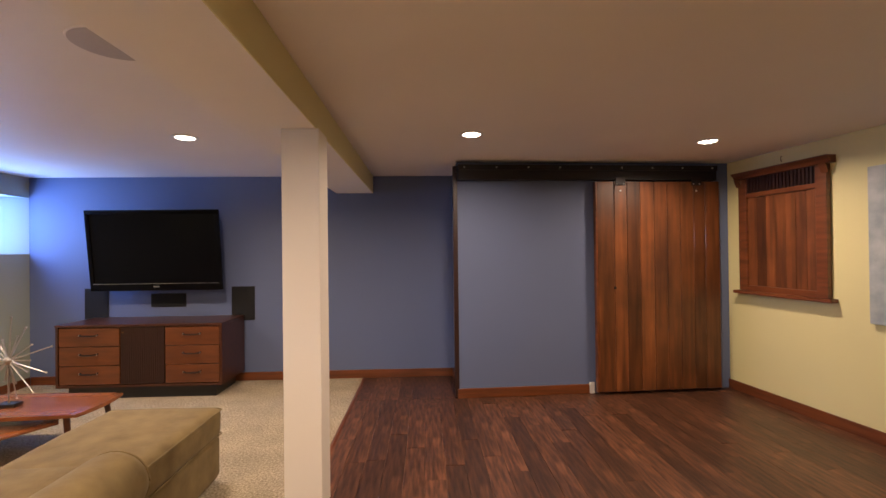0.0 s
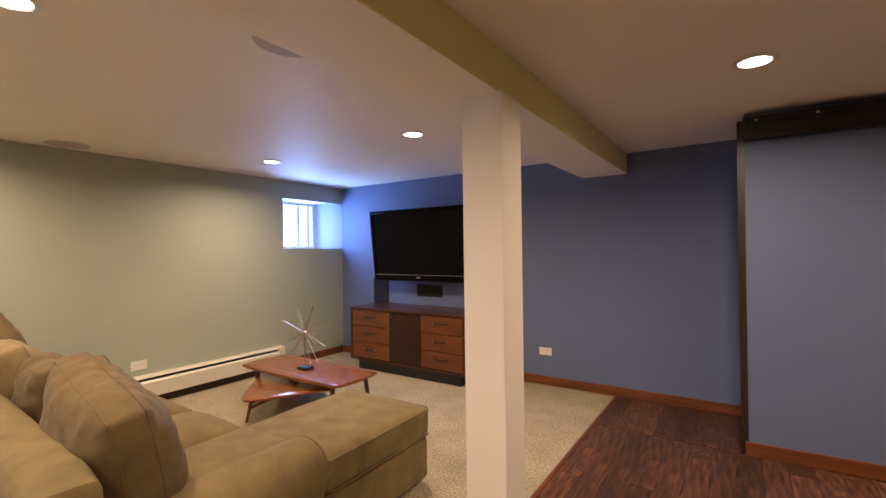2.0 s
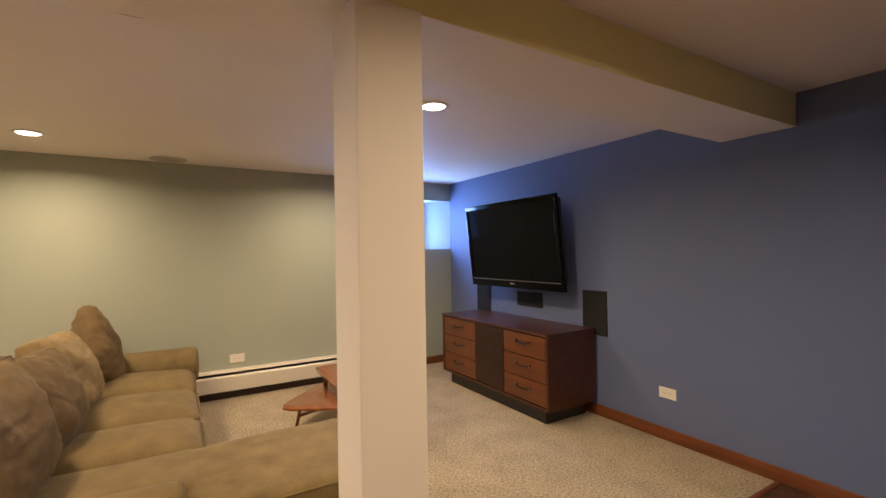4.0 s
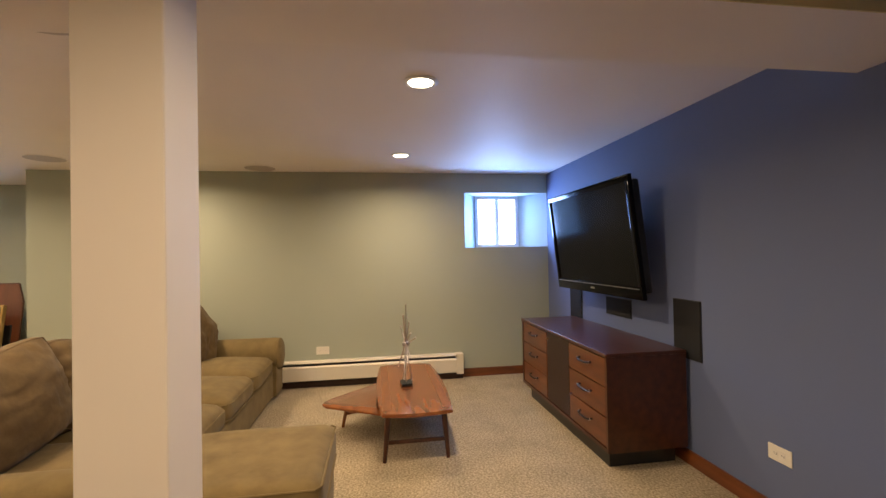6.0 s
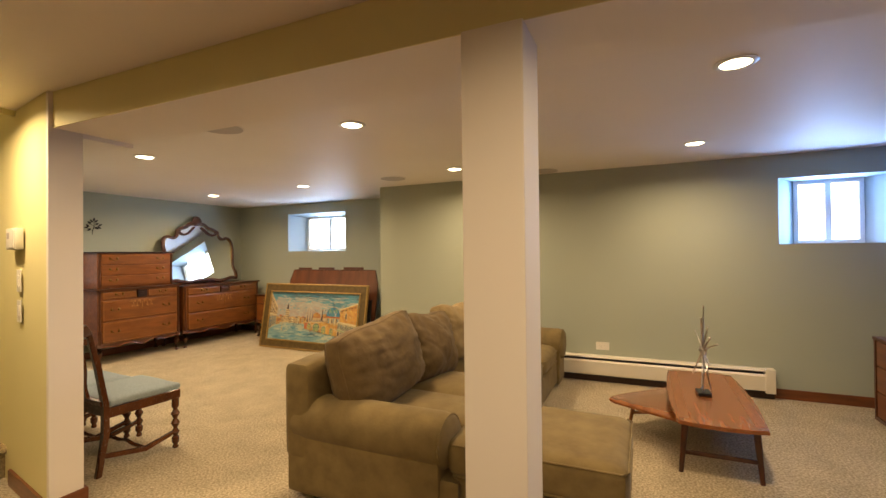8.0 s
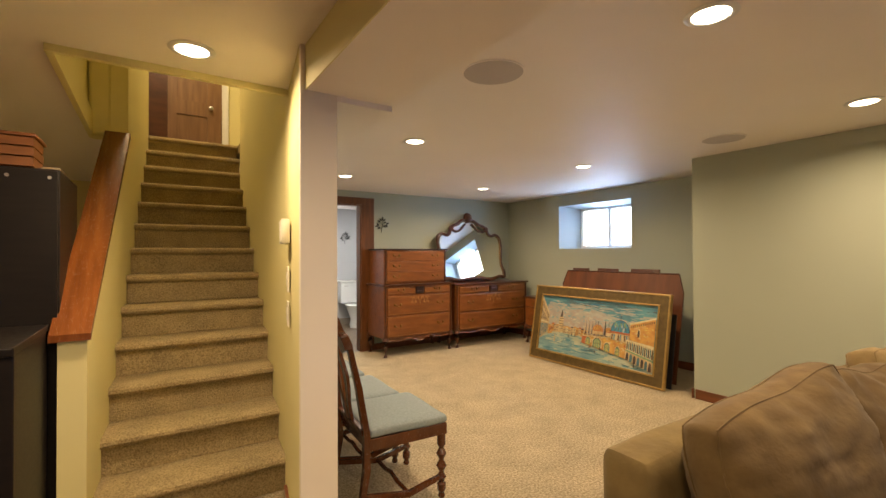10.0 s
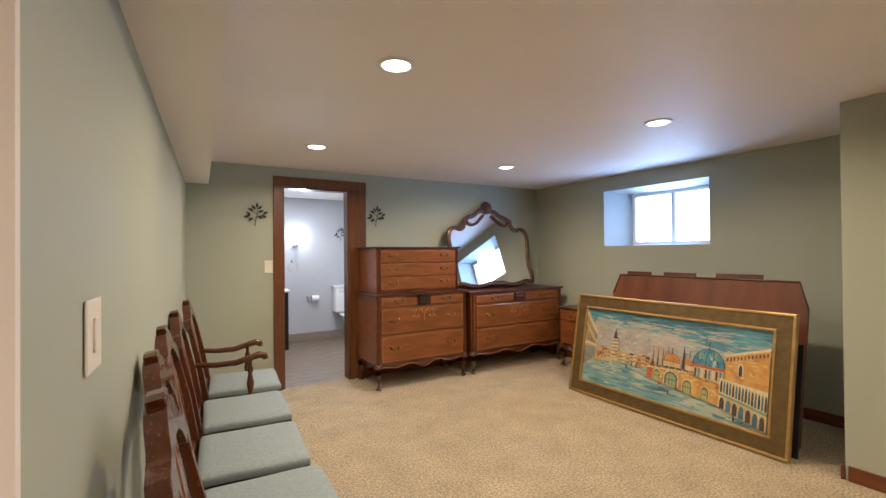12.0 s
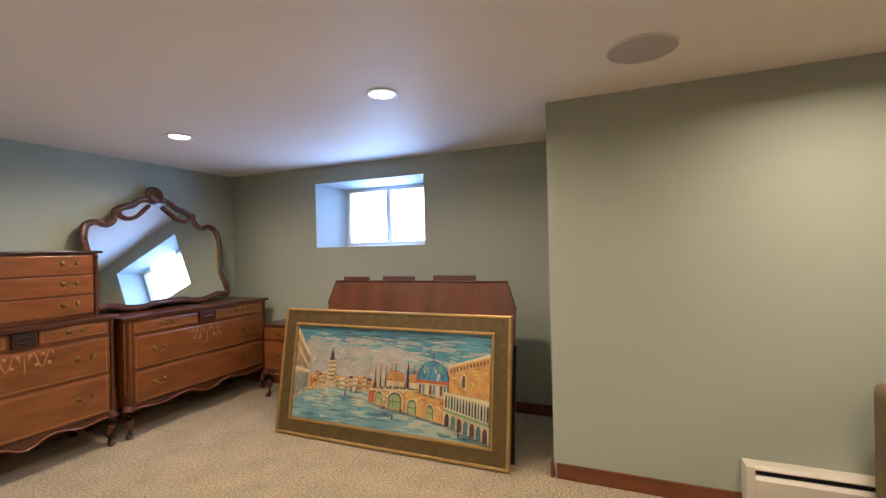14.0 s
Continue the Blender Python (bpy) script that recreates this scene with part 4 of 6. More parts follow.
part("canvas", bx(XE - 0.035, XE - 0.002, 2.40, 3.466, 0.822, 1.909, bevel=0.003), M_ABSTRACT, ab)


# ---- sleeping side: doorway and bathroom ----
DX0, DX1, DZ = -2.53, -1.845, 2.005
door = tagged(new("door_1"), "open doorway with dark stained wooden casing", kind="structure")
for a, b, lab in ((DX1 - 0.005, DX1 + 0.085, ""), (DX0 - 0.18, DX0 + 0.005, "")):
    part("casing", boxes((a, b, YS, YS + 0.02, 0, DZ + 0.085), bevel=0.004), M_CASING, door)
part("casing", bx(DX0 - 0.18, DX1 + 0.085, YS + 0.001, YS + 0.024, DZ - 0.005, DZ + 0.09, bevel=0.004), M_CASING, door)
part("jamb", bx(DX1 - 0.02, DX1 - 0.001, YS - 0.128, YS, 0, DZ), M_CASING, door)
part("jamb", bx(DX0 + 0.001, DX0 + 0.02, YS - 0.128, YS, 0, DZ), M_CASING, door)
part("head_jamb", bx(DX0 + 0.02, DX1 - 0.02, YS - 0.128, YS, DZ - 0.02, DZ - 0.001), M_CASING, door)
part("strike_plate", bx(DX0 + 0.02, DX0 + 0.023, YS - 0.07, YS - 0.04, 0.93, 0.99, bevel=0.001), M_BRASS, door)

BY, BX0, BX1 = -5.55, -3.6, -1.55
wall("wall_bath_south", "y", BY - 0.1, BY, BX0, BX1, 0, C, M_BATHP)
wall("wall_bath_west", "x", BX0 - 0.1, BX0, BY, YS - 0.13, 0, C, M_BATHP)
wall("wall_bath_east", "x", BX1, BX1 + 0.1, BY, YS - 0.13, 0, C, M_BATHP)
structure("wall_bath_north", boxes((BX0, DX0, YS - 0.135, YS - 0.13, 0, C), (DX1, BX1, YS - 0.135, YS - 0.13, 0, C), (DX0, DX1, YS - 0.135, YS - 0.13, DZ, C)), M_BATHP)
structure("ceiling_bath", bx(BX0 - 0.1, BX1 + 0.1, BY - 0.1, YS - 0.101, C, C + 0.1), M_CEIL)
structure("floor_bath_bed", bx(BX0, BX1, BY, YS + 0.0, -0.12, -0.016), M_GREYPLANK)


def cross_planks(name, x0, x1, y0, y1, wide, long, mat, label):
    rng = random.Random(8)
    floor = tagged(new(name), label, kind="structure")
    n = int(round((y1 - y0) / wide))
    w = (y1 - y0) / n
    me = None
    for i in range(n):
        x = x0 - rng.random() * long
        while x < x1 - 0.01:
            a, b = max(x, x0), min(x + long, x1)
            if b - a > 0.03:
                if me is None:
                    ob = link_mesh("plank", bx(-0.5, 0.5, -wide / 2 + 0.001, wide / 2 - 0.001, -0.014, 0), mat, floor)
                    me = ob.data
                else:
                    ob = bpy.data.objects.new("plank", me)
                    scene.collection.objects.link(ob)
                    ob.parent = floor
                ob.location, ob.scale = ((a + b) / 2, y0 + (i + 0.5) * w, -0.001), (b - a - 0.002, w / wide, 1)
            x += long
    return floor


cross_planks("floor_bath", BX0, BX1, BY, YS - 0.02, 0.15, 1.2, M_GREYPLANK, "grey-brown wood-look floor planks")
structure("baseboard_bath", boxes((BX0, -2.29, BY, BY + 0.014, 0, 0.12)), material("grey_base", (0.30, 0.25, 0.20), 0.5, scale=4, grain=60))

van = thing("vanity", "dark espresso bathroom vanity with a white top", "vanity")
part("cabinet", bx(-2.28, -1.60, -5.53, -5.0, 0.0, 0.80, bevel=0.004), M_ESPRESSO, van)
part("door_panel", bx(-2.26, -1.62, -5.0, -4.985, 0.1, 0.78, bevel=0.004), M_ESPRESSO, van)
part("countertop", bx(-2.30, -1.56, -5.54, -4.97, 0.80, 0.835, bevel=0.006), M_PORCELAIN, van, "white countertop")
mi = thing("bathroom_mirror", "bathroom mirror in a dark wooden frame", "mirror")
part("frame", boxes((-2.27, -2.20, BY, BY + 0.03, 1.10, 1.76), (-2.20, -1.72, BY, BY + 0.03, 1.69, 1.76), (-2.20, -1.72, BY, BY + 0.03, 1.10, 1.17), (-1.72, -1.65, BY, BY + 0.03, 1.10, 1.76), bevel=0.004), M_ESPRESSO, mi)
part("mirror_glass", bx(-2.20, -1.72, BY + 0.005, BY + 0.015, 1.17, 1.69), mirror_m, mi)
sc = thing("wall_sconce", "lit white glass wall sconce on a steel bracket", "wall lamp")
part("bracket", bx(-2.54, -2.46, BY, BY + 0.05, 1.44, 1.49, bevel=0.006), M_STEEL, sc)
part("arm", tube(bmesh.new(), [(-2.5, BY + 0.03, 1.47), (-2.5, BY + 0.11, 1.46), (-2.5, BY + 0.12, 1.49)], 0.009, 8), M_STEEL, sc)
part("shade", lathe(bmesh.new(), [(0.03, 1.49), (0.05, 1.52), (0.058, 1.60), (0.055, 1.655)], (-2.5, BY + 0.12, 0), 18), M_SCONCE, sc, "glowing glass shade", smooth=True)
area("sconce_glow", look((-2.5, BY + 0.45, 1.72), (-2.5, BY + 1.2, 1.5)), 0.12, 10, (0.80, 0.89, 1.0))
# unseen ceiling light with its fitting, added to brighten the bathroom
area("bathroom_fill_glow", pose(-2.6, -4.35, C - 0.02), 0.15, 30, (0.97, 0.94, 0.92))
bl = thing("bathroom_downlight", "round cool-white ceiling light, added unseen to brighten the bathroom", "ceiling light", m=pose(-2.6, -4.35, C))
part("trim_ring", lathe(bmesh.new(), [(0.062, -0.001), (0.088, -0.001), (0.09, -0.004), (0.075, -0.009), (0.062, -0.004)], seg=24), M_TRIMW, bl, smooth=True)
part("lens", lathe(bmesh.new(), [(0.064, -0.006), (0.05, -0.010), (0.02, -0.013)], seg=24), M_SCONCE, bl, smooth=True)
rg = thing("towel_ring", "chrome towel ring on the bathroom wall", "towel ring")
part("rosette", lathe(bmesh.new(), [(0.025, 0), (0.02, 0.03)], (-2.46, BY, 1.22), 12, Matrix.Rotation(radians(-90), 4, "X")), M_STEEL, rg)
part("ring", tube(bmesh.new(), [(-2.46 + 0.075 * math.cos(a), BY + 0.03, 1.135 + 0.075 * math.sin(a)) for a in (2 * math.pi * k / 24 for k in range(24))], 0.005, 6, closed=True), M_STEEL, rg)
tp = thing("paper_holder", "chrome toilet paper holder with a white roll", "paper holder")
part("post", boxes((-2.70, -2.66, BY, BY + 0.07, 0.64, 0.68), bevel=0.004), M_STEEL, tp)
part("roll", lathe(bmesh.new(), [(0.02, 0), (0.05, 0), (0.05, 0.11), (0.02, 0.11)], (-2.83, BY + 0.06, 0.64), 18, Matrix.Rotation(radians(90), 4, "Y")), M_TRIMW, tp, "white paper roll", smooth=True)


def toilet():
    t = thing("toilet", "white porcelain toilet against the bathroom wall", "toilet", m=pose(-3.27, BY, 0))
    part("tank", bx(-0.22, 0.22, 0.01, 0.2, 0.42, 0.80, bevel=0.025), M_PORCELAIN, t, smooth=True)
    part("tank_lid", bx(-0.235, 0.235, 0.0, 0.215, 0.80, 0.835, bevel=0.01), M_PORCELAIN, t, smooth=True)
    part("bowl", lathe(bmesh.new(), [(0.12, 0), (0.13, 0.05), (0.11, 0.15), (0.17, 0.33), (0.19, 0.39)], (0, 0.42, 0), 22, Matrix.Diagonal((1, 1.3, 1, 1))), M_PORCELAIN, t, smooth=True)
    part("seat", lathe(bmesh.new(), [(0.08, 0.39), (0.195, 0.39), (0.2, 0.405), (0.18, 0.42), (0.05, 0.425)], (0, 0.42, 0), 22, Matrix.Diagonal((1, 1.3, 1, 1))), M_PORCELAIN, t, smooth=True)
    part("flush_lever", tube(bmesh.new(), [(0.15, 0.2, 0.74), (0.15, 0.225, 0.74), (0.09, 0.23, 0.735)], 0.008, 8), M_STEEL, t)
    return t


toilet()


# ---- wall decor and switches ----
def leaf_sprig(m, s=1.0):
    t = thing("leaf_wall_decor", "black metal leafy branch wall ornament", "wall decor", "leaf wall ornaments", m)
    stem = part("stem", tube(bmesh.new(), [(-0.005 * s, -0.008, -0.10 * s), (0.0, -0.010, -0.03 * s), (0.02 * s, -0.012, 0.03 * s), (0.015 * s, -0.012, 0.10 * s)], 0.0035, 6), M_IRON, t)
    for a, b in (((0, -0.01, -0.04), (-0.075, -0.012, -0.005)), ((0.005, -0.01, -0.01), (0.085, -0.012, 0.03)), ((0.015, -0.01, 0.03), (-0.045, -0.012, 0.06))):
        part("twig", tube(bmesh.new(), [Vector(a) * s, Vector(b) * s], 0.0025, 5), M_IRON, stem)
    for u, v, ang in ((0.015, 0.125, 85), (-0.02, 0.10, 130), (0.045, 0.10, 40), (-0.05, 0.075, 150), (0.055, 0.06, 20), (0.10, 0.045, 25), (0.085, 0.005, -30), (-0.09, 0.0, 190), (-0.07, 0.03, 130), (-0.05, -0.03, 220), (0.05, -0.005, -20)):
        bm = bmesh.new()
        ca, sa = math.cos(radians(ang)), math.sin(radians(ang))
        pts = []
        for k in range(10):
            th = 2 * math.pi * k / 10
            a, b = 0.027 * math.cos(th), 0.012 * math.sin(th) * (1 - 0.35 * math.cos(th))
            pts.append(((u + a * ca - b * sa) * s, (v + a * sa + b * ca) * s))
        slab(bm, pts, "y", -0.016, -0.012)
        part("leaf", bm, M_IRON, t)
    return t


leaf_one = leaf_sprig(pose(-1.60, YS, 1.69, 0, 0, 180), 0.9)
copy_thing(leaf_one, pose(-2.83, YS, 1.715, 0, 0, 180))
copy_thing(leaf_one, pose(-3.20, BY, 1.62, 0, 0, 180))
plate("light_switch", pose(-1.715, YS, 1.21, 0, 0, 180), "white single rocker switch beside the doorway", 0.075, 0.12, "switch")
plate("light_switch", pose(-0.8125, 0.31, 1.18, 0, 0, -93.4), "white double rocker switch on the sage wall", 0.112, 0.138, "switch")
plate("light_switch", pose(-0.698, 0.245, 1.20, 0, 0, 80.3), "white rocker switch below the thermostat", 0.075, 0.125, "switch")
plate("light_switch", pose(-0.697, 0.25, 1.03, 0, 0, 80.3), "white double rocker switch below the thermostat", 0.075, 0.125, "switch")
th = thing("thermostat", "boxy cream wall thermostat", "thermostat", m=pose(-0.701, 0.235, 1.435, 0, 0, 80.3))
part("housing", bx(-0.085, 0.085, -0.04, -0.001, -0.06, 0.06, bevel=0.006), M_PLATE, th, smooth=True)
part("display", bx(-0.06, 0.0, -0.0415, -0.04, 0.0, 0.035), M_GRILLE, th)
part("cover", bx(0.0, 0.08, -0.044, -0.04, -0.05, 0.05, bevel=0.003), M_PLATE, th)


# ---- carved bedroom furniture ----
def bail(parent, x, y, z, w=0.085):
    h = part("handle", tube(bmesh.new(), [(x - w / 2, y + 0.006, z), (x - w * 0.45, y + 0.022, z - 0.006), (x - w * 0.25, y + 0.026, z - 0.022), (x, y + 0.027, z - 0.027), (x + w * 0.25, y + 0.026, z - 0.022), (x + w * 0.45, y + 0.022, z - 0.006), (x + w / 2, y + 0.006, z)], 0.004, 6), M_BRASS, parent, "aged brass bail handle")
    for s in (-1, 1):
        part("backplate", lathe(bmesh.new(), [(0.015, 0), (0.013, 0.004), (0.006, 0.009)], (x + s * w / 2, y, z), 10, Matrix.Rotation(radians(-90), 4, "X") @ Matrix.Diagonal((1, 1.3, 1, 1))), M_BRASS, h, smooth=True)


def cabriole(bm, x, y, top, sx, sy, r=0.039):
    zs = [top, top * 0.82, top * 0.6, top * 0.35, top * 0.12, 0.0]
    off = [0.0, 0.014, 0.010, -0.004, 0.0, 0.012]
    rr = [r, r * 1.1, r * 0.8, r * 0.55, r * 0.5, r * 0.72]
    return tube(bm, [(x + sx * o, y + sy * o, z) for o, z in zip(off, zs)], rr, 10)


def scallop(x0, x1, z_top, depth, n=41):
    pts = [(x0, z_top), (x1, z_top)]
    for k in range(n):
        u = 1 - 2 * k / (n - 1)
        d = depth * (0.55 + 0.25 * math.cos(u * 9.5) + 0.45 * math.exp(-(u / 0.16) ** 2) + 0.25 * abs(u) ** 6)
        pts.append((x0 + (x1 - x0) * (u + 1) / 2, z_top - d))
    return pts


def vine(bm, x, y, z, s):
    for side in (-1, 1):
        tube(bm, [(x + side * s * (0.02 + 0.13 * k / 10), y, z + s * 0.05 * math.sin(k * 0.9)) for k in range(11)], [0.0035] * 11, 5, flat=0.4)
        for k in range(4):
            lathe(bm, [(0.002, 0), (0.010 * s * 1.2, 0.001), (0.004, 0.003)], (x + side * s * (0.03 + 0.032 * k), y, z + s * 0.03 * (-1) ** k), 7, Matrix.Rotation(radians(-90), 4, "X"))
    tube(bm, [(x, y, z + 0.02 * s), (x, y, z - 0.08 * s)], 0.004, 5)
    return bm


M_INLAY = material("satinwood_inlay", (0.42, 0.21, 0.07), 0.4, scale=20, grain=80)


def case_piece(t, x0, x1, yf, yb, z0, z1, rows, carved=True, vine_at=None, top_over=0.025):
    """A drawer case facing +y: rows of (z0, z1, [(u0, u1, handles)])."""
    w = x1 - x0
    part("body", bx(x0, x1, yb, yf, z0, z1 - 0.022, bevel=0.006), M_MAHOG, t)
    bow = [(x0 - top_over, yb), (x1 + top_over, yb)] + [(x1 + top_over - (w + 2 * top_over) * k / 16, yf + top_over * (0.5 + 0.9 * math.sin(math.pi * k / 16)) + 0.012 * math.cos(2 * math.pi * k / 8)) for k in range(17)]
    part("top", slab(bmesh.new(), bow, "z", z1 - 0.022, z1, bevel=0.006), M_MAHOG_D, t, smooth=True)
    for ra, rb, cells in rows:
        for u0, u1, hs in cells:
            a, b = x0 + w * u0, x0 + w * u1
            d = part("drawer", bx(a + 0.004, b - 0.004, yf - 0.01, yf + 0.014, ra + 0.004, rb - 0.004, bevel=0.006), M_MAHOG, t)
            part("string_inlay", boxes((a + 0.02, b - 0.02, yf + 0.0143, yf + 0.0152, rb - 0.02, rb - 0.0175), (a + 0.02, b - 0.02, yf + 0.0143, yf + 0.0152, ra + 0.0175, ra + 0.02), (a + 0.02, a + 0.0225, yf + 0.0143, yf + 0.0152, ra + 0.02, rb - 0.02), (b - 0.0225, b - 0.02, yf + 0.0143, yf + 0.0152, ra + 0.02, rb - 0.02)), M_INLAY, d, "fine light stringing")
            for hu in hs:
                bail(d, a + (b - a) * hu, yf + 0.014, (ra + rb) / 2 + 0.012)
    for s, x in ((1, x0 + 0.02), (-1, x1 - 0.02)):
        bm = bmesh.new()
        lathe(bm, [(0.012, z0), (0.02, z0 + 0.03), (0.024, z0 + 0.09), (0.014, z0 + 0.12), (0.02, z0 + 0.15), (0.012, z0 + 0.19), (0.012, z1 - 0.05), (0.018, z1 - 0.03)], (x, yf + 0.006, 0), 10)
        part("corner_post", bm, M_MAHOG_D, t, "carved quarter column", smooth=True)
    if vine_at:
        part("marquetry", vine(bmesh.new(), *vine_at), M_INLAY, t, "pale marquetry vine", smooth=True)


def apron_and_legs(t, x0, x1, yf, yb, z):
    bm = slab(bmesh.new(), scallop(x0 + 0.05, x1 - 0.05, z + 0.01, 0.055), "y", yf - 0.02, yf + 0.008)
    part("apron", bm, M_MAHOG_D, t, "carved scalloped apron")
    part("apron_bead", tube(bmesh.new(), [(x, yf + 0.01, zz) for x, zz in scallop(x0 + 0.05, x1 - 0.05, z + 0.01, 0.055)[2:]], 0.006, 6), M_MAHOG, t, smooth=True)
    for x, sx in ((x0 + 0.035, -1), (x1 - 0.035, 1)):
        for y, sy in ((yf - 0.02, 1), (yb + 0.04, -1)):
            part("leg", cabriole(bmesh.new(), x, y, z + 0.02, sx, sy), M_MAHOG_D, t, "carved cabriole leg", smooth=True)


def chest_of_drawers():
    t = thing("chest_of_drawers", "antique mahogany chest-on-chest with brass handles", "chest of drawers")
    x0, x1, yf, yb = -3.645, -2.60, -2.62, -3.13
    case_piece(t, x0, x1, yf, yb, 0.235, 0.93, [
        (0.80, 0.895, [(0.04, 0.43, (0.5,)), (0.57, 0.96, (0.5,))]), (0.53, 0.785, [(0.04, 0.96, (0.16, 0.84))]), (0.25, 0.52, [(0.04, 0.96, (0.16, 0.84))])], vine_at=((x0 + x1) / 2, yf + 0.0155, 0.72, 1.0))
    part("carved_block", boxes(((x0 + x1) / 2 - 0.06, (x0 + x1) / 2 + 0.06, yf, yf + 0.024, 0.80, 0.895), ((x0 + x1) / 2 - 0.045, (x0 + x1) / 2 + 0.045, yf + 0.02, yf + 0.032, 0.83, 0.84), ((x0 + x1) / 2 - 0.045, (x0 + x1) / 2 + 0.045, yf + 0.02, yf + 0.032, 0.86, 0.87), bevel=0.004), M_WALNUT_D, t, "dark carved centre block")
    apron_and_legs(t, x0, x1, yf, yb, 0.235)
    up = part("upper_case", bx(x0 + 0.06, x1 - 0.03, yb, yf - 0.06, 0.931, 1.375, bevel=0.006), M_MAHOG, t)
    part("upper_top", bx(x0 + 0.04, x1 - 0.01, yb - 0.005, yf - 0.035, 1.375, 1.395, bevel=0.005), M_WALNUT_D, t)
    for k in range(3):
        za, zb = 0.955 + k * 0.137, 0.955 + (k + 1) * 0.137
        d = part("drawer", bx(x0 + 0.10, x1 - 0.15 + 0.08, yf - 0.07, yf - 0.046, za + 0.003, zb - 0.003, bevel=0.005), M_MAHOG, t)
        for u in (0.16, 0.84):
            bail(d, x0 + 0.10 + (x1 - x0 - 0.17) * u, yf - 0.046, (za + zb) / 2 + 0.012)
    for x in (x0 + 0.08, x1 - 0.05):
        part("corner_post", lathe(bmesh.new(), [(0.012, 0.94), (0.018, 0.99), (0.012, 1.05), (0.012, 1.33), (0.018, 1.36)], (x, yf - 0.052, 0), 10), M_MAHOG_D, t, smooth=True)
    return t


chest_of_drawers()


def dresser():
    t = thing("dresser", "antique mahogany dresser with inlay and scalloped apron", "dresser")
    x0, x1, yf, yb = -5.05, -3.70, -2.60, -3.12
    cx = (x0 + x1) / 2
    case_piece(t, x0, x1, yf, yb, 0.235, 0.90, [
        (0.765, 0.86, [(0.04, 0.44, (0.5,)), (0.56, 0.96, (0.5,))]), (0.50, 0.75, [(0.04, 0.96, (0.16, 0.84))]), (0.25, 0.49, [(0.04, 0.96, (0.16, 0.84))])], vine_at=(cx, yf + 0.0155, 0.68, 1.0))
    part("carved_block", boxes((cx - 0.07, cx + 0.07, yf, yf + 0.022, 0.765, 0.86), (cx - 0.05, cx + 0.05, yf + 0.02, yf + 0.03, 0.80, 0.825), bevel=0.004), M_MAHOG_D, t)
    apron_and_legs(t, x0, x1, yf, yb, 0.235)
    return t


dresser()


def smooth_curve(pts, n=6):
    out = []
    P = [Vector((*p, 0)) for p in pts]
    for i in range(len(P) - 1):
        a, b, c, d = P[max(i - 1, 0)], P[i], P[i + 1], P[min(i + 2, len(P) - 1)]
        for k in range(n):
            u = k / n
            out.append(0.5 * ((2 * b) + (c - a) * u + (2 * a - 5 * b + 4 * c - d) * u * u + (3 * b - a - 3 * c + d) * u ** 3))
    out.append(P[-1])
    return [(p.x, p.y) for p in out]


def dresser_mirror():
    t = thing("dresser_mirror", "antique carved-frame mirror leaning on the dresser", "mirror", m=pose(-4.275, -2.90, 0.905, -11.5, 0, 180))
    half = [(0.0, 0.045), (0.12, 0.045), (0.25, 0.02), (0.38, 0.03), (0.50, 0.06), (0.595, 0.05), (0.60, 0.12), (0.565, 0.26), (0.585, 0.44), (0.605, 0.60), (0.58, 0.70), (0.51, 0.735), (0.43, 0.715), (0.37, 0.76), (0.345, 0.83), (0.28, 0.875), (0.20, 0.90), (0.12, 0.955), (0.0, 0.97)]
    right = smooth_curve(half)
    outline = right + [(-u, v) for u, v in right[-2:0:-1]]
    glass = slab(bmesh.new(), [(u * 0.975, 0.02 + v * 0.955) for u, v in outline], "y", -0.003, 0.003)
    part("mirror_glass", glass, mirror_m, t, "clear mirror glass")
    part("back_board", slab(bmesh.new(), [(u * 0.97, 0.02 + v * 0.95) for u, v in outline], "y", 0.004, 0.014), M_WALNUT_D, t)
    part("frame", tube(bmesh.new(), [(u, 0.0, v) for u, v in outline], 0.024, 10, closed=True), M_MAHOG_D, t, "carved scrolling mahogany frame", smooth=True)
    part("gilt_bead", tube(bmesh.new(), [(u * 0.962, -0.012, 0.024 + v * 0.945) for u, v in outline], 0.006, 6, closed=True), M_BRASS, t, smooth=True)
    for s in (-1, 1):
        part("swag", tube(bmesh.new(), [(s * u, -0.014, v) for u, v in smooth_curve([(0.335, 0.815), (0.27, 0.775), (0.19, 0.79), (0.12, 0.845), (0.06, 0.90)])], 0.017, 8), M_MAHOG_D, t, "carved swag", smooth=True)
        part("scroll", tube(bmesh.new(), [(s * (0.335 + 0.035 * math.cos(a) * (1 - a / 9)), -0.012, 0.82 + 0.035 * math.sin(a) * (1 - a / 9)) for a in (k * 0.5 for k in range(14))], 0.013, 7), M_MAHOG_D, t, smooth=True)
        part("leaf_carving", cushion(bmesh.new(), (s * 0.597, -0.012, 0.13), (0.045, 0.035, 0.11), 0.8, 12, 8), M_MAHOG_D, t, smooth=True)
    bm = bmesh.new()
    for k in range(9):
        a = radians(-30 + k * 30)
        cushion(bm, (0.055 * math.cos(a), -0.016, 1.0 + 0.055 * math.sin(a)), (0.055, 0.04, 0.05), 0.9, 10, 7)
    cushion(bm, (0, -0.02, 0.985), (0.12, 0.06, 0.13), 0.8, 14, 10)
    part("crest", bm, M_MAHOG_D, t, "carved leafy crest", smooth=True)
    return t


dresser_mirror()


